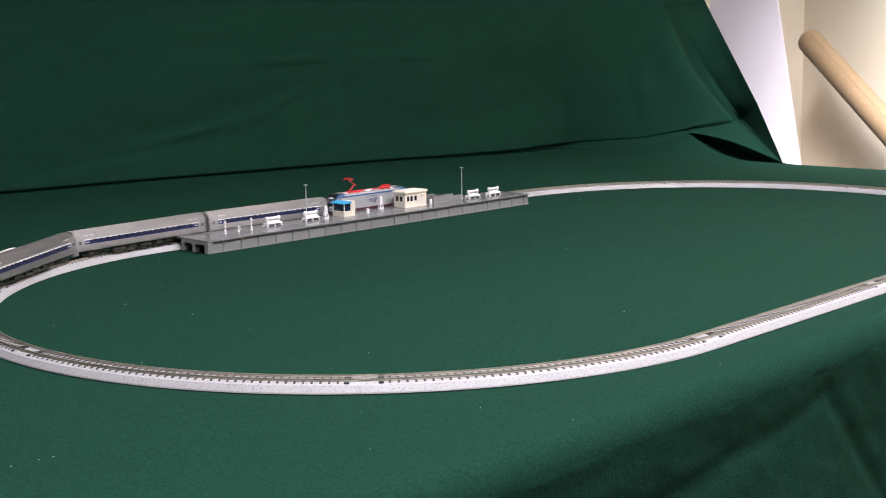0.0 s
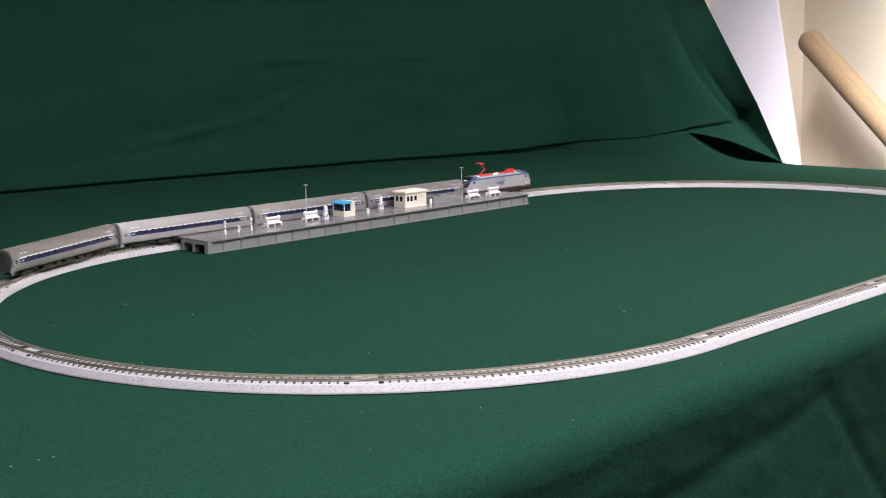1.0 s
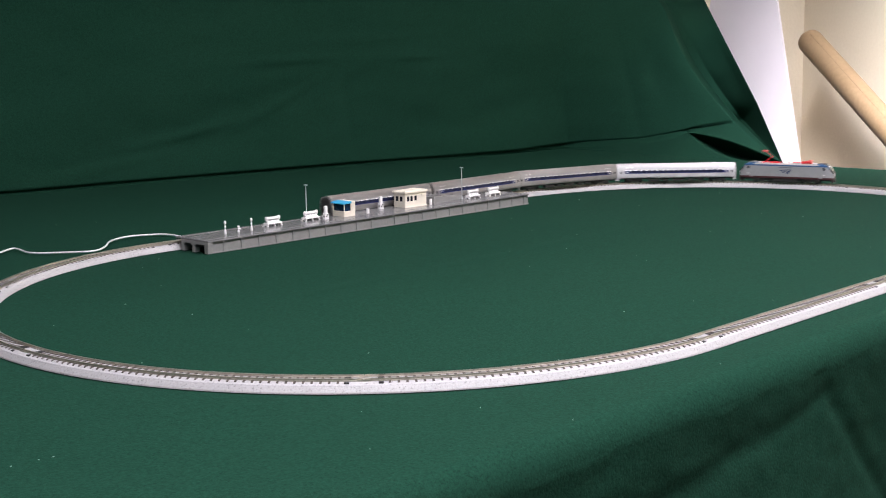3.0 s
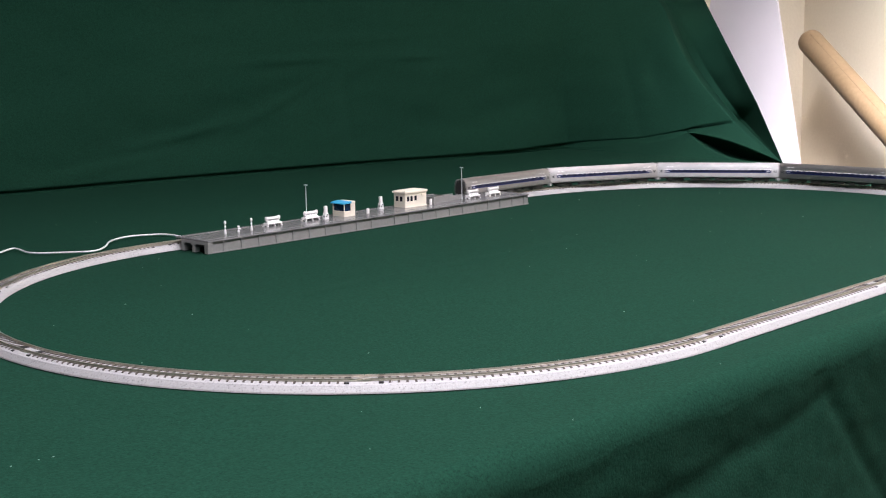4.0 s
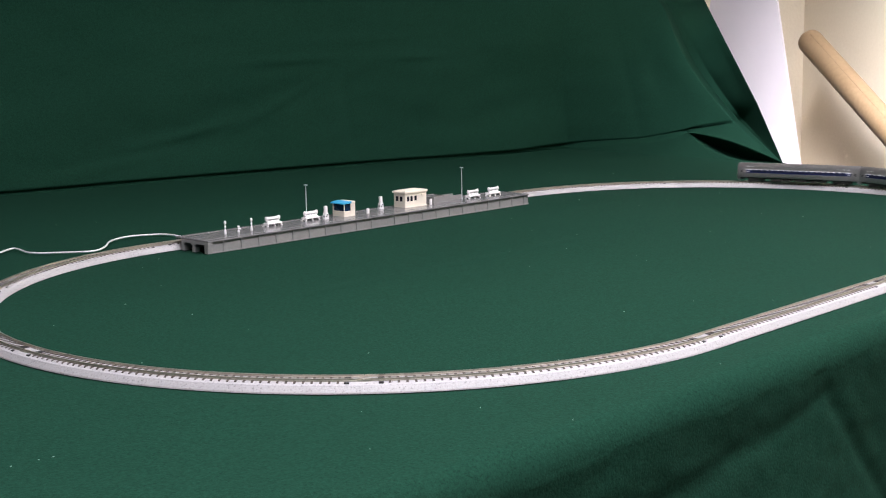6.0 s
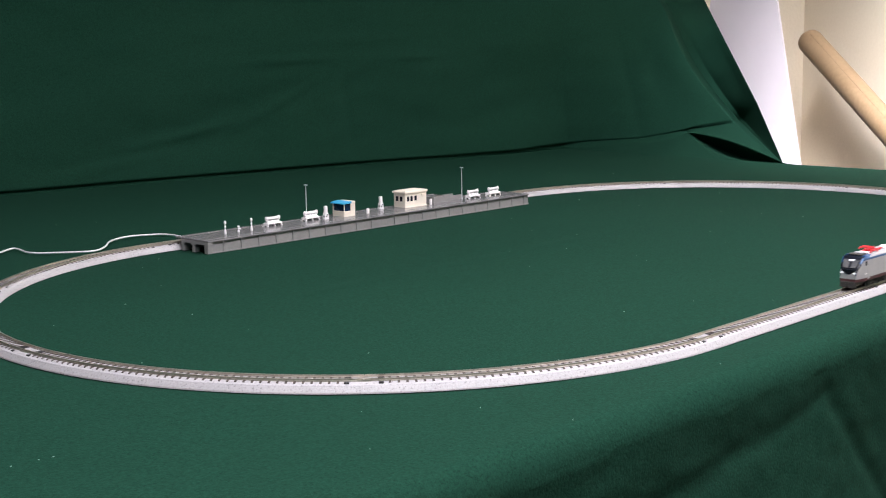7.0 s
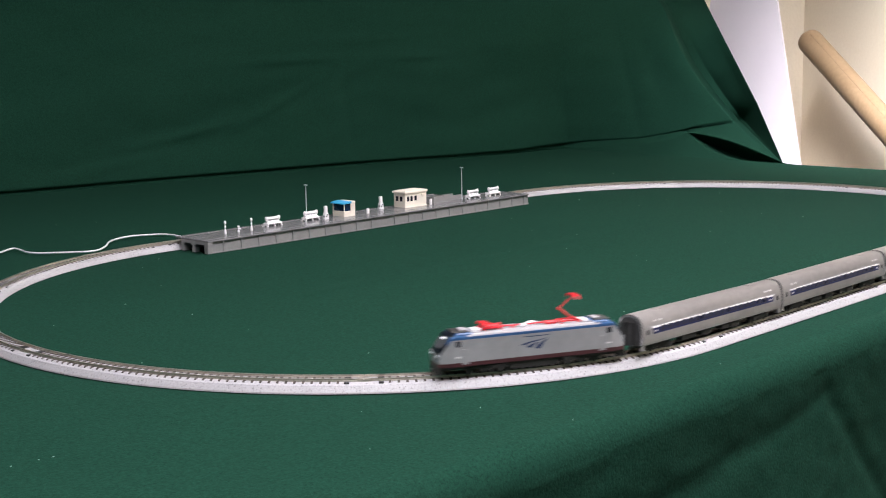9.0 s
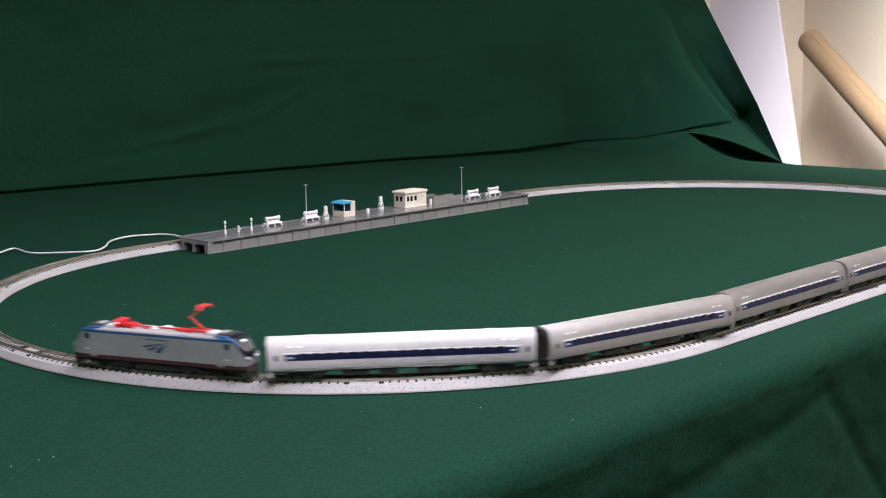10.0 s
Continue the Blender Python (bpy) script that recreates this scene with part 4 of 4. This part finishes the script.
def loco():
    l = tagged(empty("electric_locomotive"), "silver electric locomotive model, blue roof band and red pantographs", "locomotive")
    part("sill_band", joined(loco_strip(0, 1, LX, 0.05), loco_cap(0, 1, 0.05)), LOCORED, l, "maroon sill band")
    part("body_shell", joined(loco_strip(1, 2, LX), loco_cap(1, 4)), LOCOSILVER, l, smooth=False)
    part("blue_band", joined(loco_strip(2, 3, LX, 0.02), bmesh.new()), LOCOBLUE, l, "blue band under the roof edge")
    mid = [x for x in LX if abs(x) <= 45]
    part("roof", joined(loco_strip(3, 6, mid), bmesh.new()), ROOFGREY, l, "pale grey roof")
    for e in (-1, 1):
        xs = sorted(x for x in LX if 45 <= x * e <= 53)
        part("cab_roof", joined(loco_strip(3, 6, xs), bmesh.new()), LOCOBLUE, l, "blue cab roof")
        xs = sorted(x for x in LX if x * e >= 53)
        part("front_mask", joined(loco_strip(3, 6, xs), bmesh.new()), CABNAVY, l, "dark navy mask round the windscreen")
        # two raked panes, cut lower towards the middle
        for side in (-1, 1):
            bm = bmesh.new()
            rings = []
            for x in (57.3, 58.2, 59.2, 60.2, 61.2, 61.9):
                w, pts = loco_ring(x)
                top = pts[5][1] + 0.25
                y0, y1 = side * 0.9, side * w * (0.76 - 0.12 * step(60.6, 61.9, x))
                ys = [y0 + (y1 - y0) * k / 3 for k in range(4)]
                rings.append([(e * (x + 0.25) * MM, y * MM, (top + 0.12) * MM) for y in ys] + [(e * (x - 0.6) * MM, y * MM, (top - 0.5) * MM) for y in ys[::-1]])
            part("windscreen", fixed(loft(bm, rings)), SCREEN, l, "grey glossy raked windscreen pane")
        bm = bmesh.new()
        loft(bm, [[(e * x * MM, y * MM, z * MM) for y, z in ((-5.6, 15.6), (5.6, 15.6), (1.2, 13.6), (-1.2, 13.6))] for x in (62.6, 63.72)])
        part("mask_point", fixed(bm), CABNAVY, l, "dark point of the mask between the headlights")
        for s in (-1, 1):
            part("headlight", boxes((min(e * 62.7, e * 64.0) * MM, max(e * 62.7, e * 64.0) * MM, (s * 5.1 - 1.1) * MM, (s * 5.1 + 1.1) * MM, 12.2 * MM, 13.4 * MM), bevel=0.3 * MM), LIT, l, "lit white headlight")
        for s in (-1, 1):
            bm = bmesh.new()
            pts = [(7.0, 15.0), (7.2, 12.0), (2.0, 10.4), (2.0, 11.8)]
            loft(bm, [[(e * x * MM, s * y * 0.9 * MM, z * MM) for y, z in pts] for x in (62.9, 63.75)])
            part("nose_chevron", fixed(bm), LOCOSILVER, l)
        part("top_light", boxes((min(e * 56.9, e * 58.2) * MM, max(e * 56.9, e * 58.2) * MM, -2.3 * MM, 2.3 * MM, 21.6 * MM, 22.75 * MM), bevel=0.2 * MM), LIT, l, "lit top headlight")
        xs = sorted(x for x in LX if 52.5 <= x * e <= 58.5)
        part("cab_pillar", joined(loco_strip(2, 4, xs, 0.06), bmesh.new()), LOCOBLUE, l, "blue windscreen pillars")
        xs = sorted(x for x in LX if 58.5 <= x * e < 62.5)
        part("mask_side", joined(loco_strip(2, 4, xs, 0.06), bmesh.new()), CABNAVY, l, "dark navy side of the mask")
        part("pilot", boxes((min(e * 60, e * 64.2) * MM, max(e * 60, e * 64.2) * MM, -6.2 * MM, 6.2 * MM, 1.4 * MM, 6.2 * MM), bevel=0.4 * MM), BLACK, l)
        part("coupler", boxes((min(e * 62, e * 66) * MM, max(e * 62, e * 66) * MM, -0.9 * MM, 0.9 * MM, 2.8 * MM, 4.4 * MM)), BLACK, l)
        for s in (-1, 1):
            y0, y1 = sorted((s * 9.0, s * 9.42))
            part("cab_window", boxes((min(e * 49.8, e * 53.0) * MM, max(e * 49.8, e * 53.0) * MM, y0 * MM, y1 * MM, 18.0 * MM, 21.4 * MM), bevel=0.1 * MM), DARKGLASS, l)
            part("cab_door", boxes((min(e * 44.5, e * 48.8) * MM, max(e * 44.5, e * 48.8) * MM, min(s * 9.0, s * 9.38) * MM, max(s * 9.0, s * 9.38) * MM, 7.2 * MM, 16.6 * MM), bevel=0.1 * MM), LOCOSILVER, l)
            part("number_bar", boxes((min(e * 49.6, e * 53.2) * MM, max(e * 49.6, e * 53.2) * MM, min(s * 9.0, s * 9.40) * MM, max(s * 9.0, s * 9.40) * MM, 11.2 * MM, 12.2 * MM)), WHITE, l)
            part("side_vent", boxes((min(e * 30, e * 34.5) * MM, max(e * 30, e * 34.5) * MM, min(s * 9.0, s * 9.42) * MM, max(s * 9.0, s * 9.42) * MM, 20.0 * MM, 21.2 * MM)), LOCOSILVER, l)
            part("roof_hatch_side", boxes((min(e * 33, e * 41) * MM, max(e * 33, e * 41) * MM, min(s * 5.2, s * 5.9) * MM, max(s * 5.2, s * 5.9) * MM, 24.5 * MM, 25.6 * MM)), ROOFGREY, l)
        part("cab_block", boxes((min(e * 41.5, e * 51.5) * MM, max(e * 41.5, e * 51.5) * MM, -8.5 * MM, 8.5 * MM, 22.6 * MM, 25.8 * MM), bevel=0.6 * MM), LOCOBLUE, l, "raised blue roof block over the cab")
        x0, x1 = sorted((e * 42.8, e * 47.6))
        part("air_intake", boxes((x0 * MM, x1 * MM, -3.6 * MM, 3.6 * MM, 26.3 * MM, 27.1 * MM), bevel=0.25 * MM), ROOFGREY, l, "pale air intake box on the cab roof")
        x0, x1 = sorted((e * 34.2, e * 39.6))
        part("roof_box", boxes((x0 * MM, x1 * MM, -3.8 * MM, 3.8 * MM, 24.9 * MM, 26.5 * MM), bevel=0.3 * MM), WHITE, l, "white roof box")
        part("horn_box", boxes((min(e * 42.6, e * 53.2) * MM, max(e * 42.6, e * 53.2) * MM, -6.2 * MM, 6.2 * MM, 25.5 * MM, 26.4 * MM), bevel=0.2 * MM), BLACK, l, "dark roof panel over the cab")
    # slanted stroke mark on both sides
    for s in (-1, 1):
        for pts in STROKES:
            bm = bmesh.new()
            loft(bm, [[(-s * x * 1.16 * MM, s * d * MM, z * MM) for x, z in pts] for d in (9.2, 9.36)])
            part("logo_stroke", fixed(bm), LOCONAVY, l, "navy swept stroke of a painted mark")
        part("lettering_bar", boxes((-9 * MM, 8 * MM, min(s * 9.2, s * 9.35) * MM, max(s * 9.2, s * 9.35) * MM, 20.2 * MM, 20.7 * MM)), LOCONAVY, l)
        part("pinstripe", boxes((-57 * MM, 57 * MM, min(s * 9.2, s * 9.34) * MM, max(s * 9.2, s * 9.34) * MM, 8.2 * MM, 8.5 * MM)), LOCORED, l, "thin dark red stripe above the sill")
    pantograph(l, 27, -1, False)
    pantograph(l, -27, 1, True)
    # roof gear between the pantographs
    part("roof_pipe", tube(bmesh.new(), [(23 * MM, 1.5 * MM, 26.7 * MM), (8 * MM, 1.8 * MM, 26.5 * MM), (-22 * MM, 1.5 * MM, 26.7 * MM)], 0.5 * MM, 8), RED, l, "red roof conductor")
    for x in (12, 4, -12):
        part("insulator", lathe(bmesh.new(), [(0.9 * MM, 24.9 * MM), (1.3 * MM, 25.4 * MM), (0.8 * MM, 25.7 * MM), (1.2 * MM, 26.1 * MM), (0.5 * MM, 26.6 * MM)], x * MM, 1.6 * MM, 10), RED, l)
    bm = bmesh.new()
    bmesh.ops.create_uvsphere(bm, u_segments=14, v_segments=8, radius=1, matrix=Matrix.Translation((-2 * MM, -2 * MM, 25.7 * MM)) @ Matrix.Diagonal((4.2 * MM, 2.4 * MM, 1.7 * MM, 1)))
    part("roof_dome", bm, WHITE, l, "white roof dome", smooth=True)
    bm = bmesh.new()
    bmesh.ops.create_uvsphere(bm, u_segments=14, v_segments=8, radius=1, matrix=Matrix.Translation((5 * MM, 2 * MM, 25.7 * MM)) @ Matrix.Diagonal((2.6 * MM, 2.2 * MM, 1.6 * MM, 1)))
    part("roof_dome", bm, WHITE, l, "white roof dome", smooth=True)
    part("switch_block", boxes((-19 * MM, -10 * MM, -1.2 * MM, 2.6 * MM, 25.1 * MM, 26.9 * MM), bevel=0.4 * MM), RED, l, "red roof switchgear")
    for x0, x1 in ((8, 17), (-9, -5)):
        part("roof_box", boxes((x0 * MM, x1 * MM, -4.6 * MM, -0.5 * MM, 24.9 * MM, 26.0 * MM), bevel=0.2 * MM), ROOFGREY, l)
    part("underframe", boxes((-60 * MM, 60 * MM, -6.5 * MM, 6.5 * MM, 3.8 * MM, 6.4 * MM)), BLACK, l)
    part("transformer_box", boxes((-17 * MM, 17 * MM, -8.3 * MM, 8.3 * MM, 1.3 * MM, 5.8 * MM), bevel=0.4 * MM), BLACK, l)
    for x in (-32, 32):
        bm = bmesh.new()
        for s in (-1, 1):
            y0, y1 = sorted((s * 6.6 * MM, s * 8.2 * MM))
            box(bm, -13 * MM, 13 * MM, y0, y1, 3.2 * MM, 5.4 * MM)
            for wx in (-9.5, 9.5):
                box(bm, (wx - 2) * MM, (wx + 2) * MM, y0, y1, 1.4 * MM, 5.0 * MM)
            box(bm, -3 * MM, 3 * MM, y0, y1, 1.6 * MM, 5.2 * MM)
        box(bm, -4 * MM, 4 * MM, -6.6 * MM, 6.6 * MM, 2.6 * MM, 4.2 * MM)
        for wx in (-9.5, 9.5):
            box(bm, (wx - 0.5) * MM, (wx + 0.5) * MM, -6.6 * MM, 6.6 * MM, 2.4 * MM, 3.2 * MM)
        bogie(l, x, 19, bm, 3.1)
    for o in l.children:
        if o.name.startswith("bogie"):
            o.location.x *= 31 / 32
        else:
            o.data.transform(Matrix.Diagonal((0.962, 1, 1, 1)))
            for q in o.children:
                q.data.transform(Matrix.Diagonal((0.962, 1, 1, 1)))
    return l


station()
cable()
engine = loco()
TRAIN = [(engine, 0.0675, 0.031)]
first = coach()
for k in range(4):
    c = first if k == 0 else copy_thing(first, Matrix.Identity(4))
    TRAIN.append((c, -0.0818 - 0.1630 * k, 0.0565))
tracks()


# seconds and metres along the loop of the gap behind the locomotive
RUNNING = [(0, 0.219), (0.5, 0.330), (1, 0.440), (1.5, 0.546), (2, 0.655), (2.5, 0.7635), (4, 1.094), (4.5, 1.202), (5, 1.312), (5.5, 1.4225), (5.75, 1.477), (7.5, 1.838), (8, 1.940), (8.5, 2.042), (9, 2.146), (9.5, 2.2595), (10, 2.3745)]


def along(t):
    """Metres run at t seconds, eased through the table."""
    n = len(RUNNING)
    i = max(j for j in range(n - 1) if RUNNING[j][0] <= t + 1e-9)

    def slope(j):
        a, b = RUNNING[max(j - 1, 0)], RUNNING[min(j + 1, n - 1)]
        return (b[1] - a[1]) / (b[0] - a[0])

    (t0, s0), (t1, s1) = RUNNING[i], RUNNING[i + 1]
    h, u = t1 - t0, (t - t0) / (t1 - t0)
    return (2 * u ** 3 - 3 * u * u + 1) * s0 + (u ** 3 - 2 * u * u + u) * h * slope(i) + (3 * u * u - 2 * u ** 3) * s1 + (u ** 3 - u * u) * h * slope(i + 1)


def motions():
    """Run the train clockwise round the loop."""
    for thing, offset, pivot in TRAIN:
        bogies = sorted((c for c in thing.children if c.name.startswith("bogie")), key=lambda o: o.location.x)
        rows, turns = [], [[], []]
        for k in range(101):
            t = k / 10
            s = along(t) + offset
            (pa, ha), (pb, hb) = on_track(s - pivot), on_track(s + pivot)
            d = pb - pa
            yaw = math.atan2(d.y, d.x)
            mid = (pa + pb) / 2
            rows.append((t, pose(mid.x, mid.y, RAILTOP, 0, 0, math.degrees(yaw))))
            for j, (sx, h) in enumerate(((-pivot, ha), (pivot, hb))):
                rel = (h - yaw + math.pi) % (2 * math.pi) - math.pi
                turns[j].append((t, pose(sx, 0, 0, 0, 0, math.degrees(rel))))
        walk(thing, rows)
        for b, r in zip(bogies, turns):
            walk(b, r)


motions()
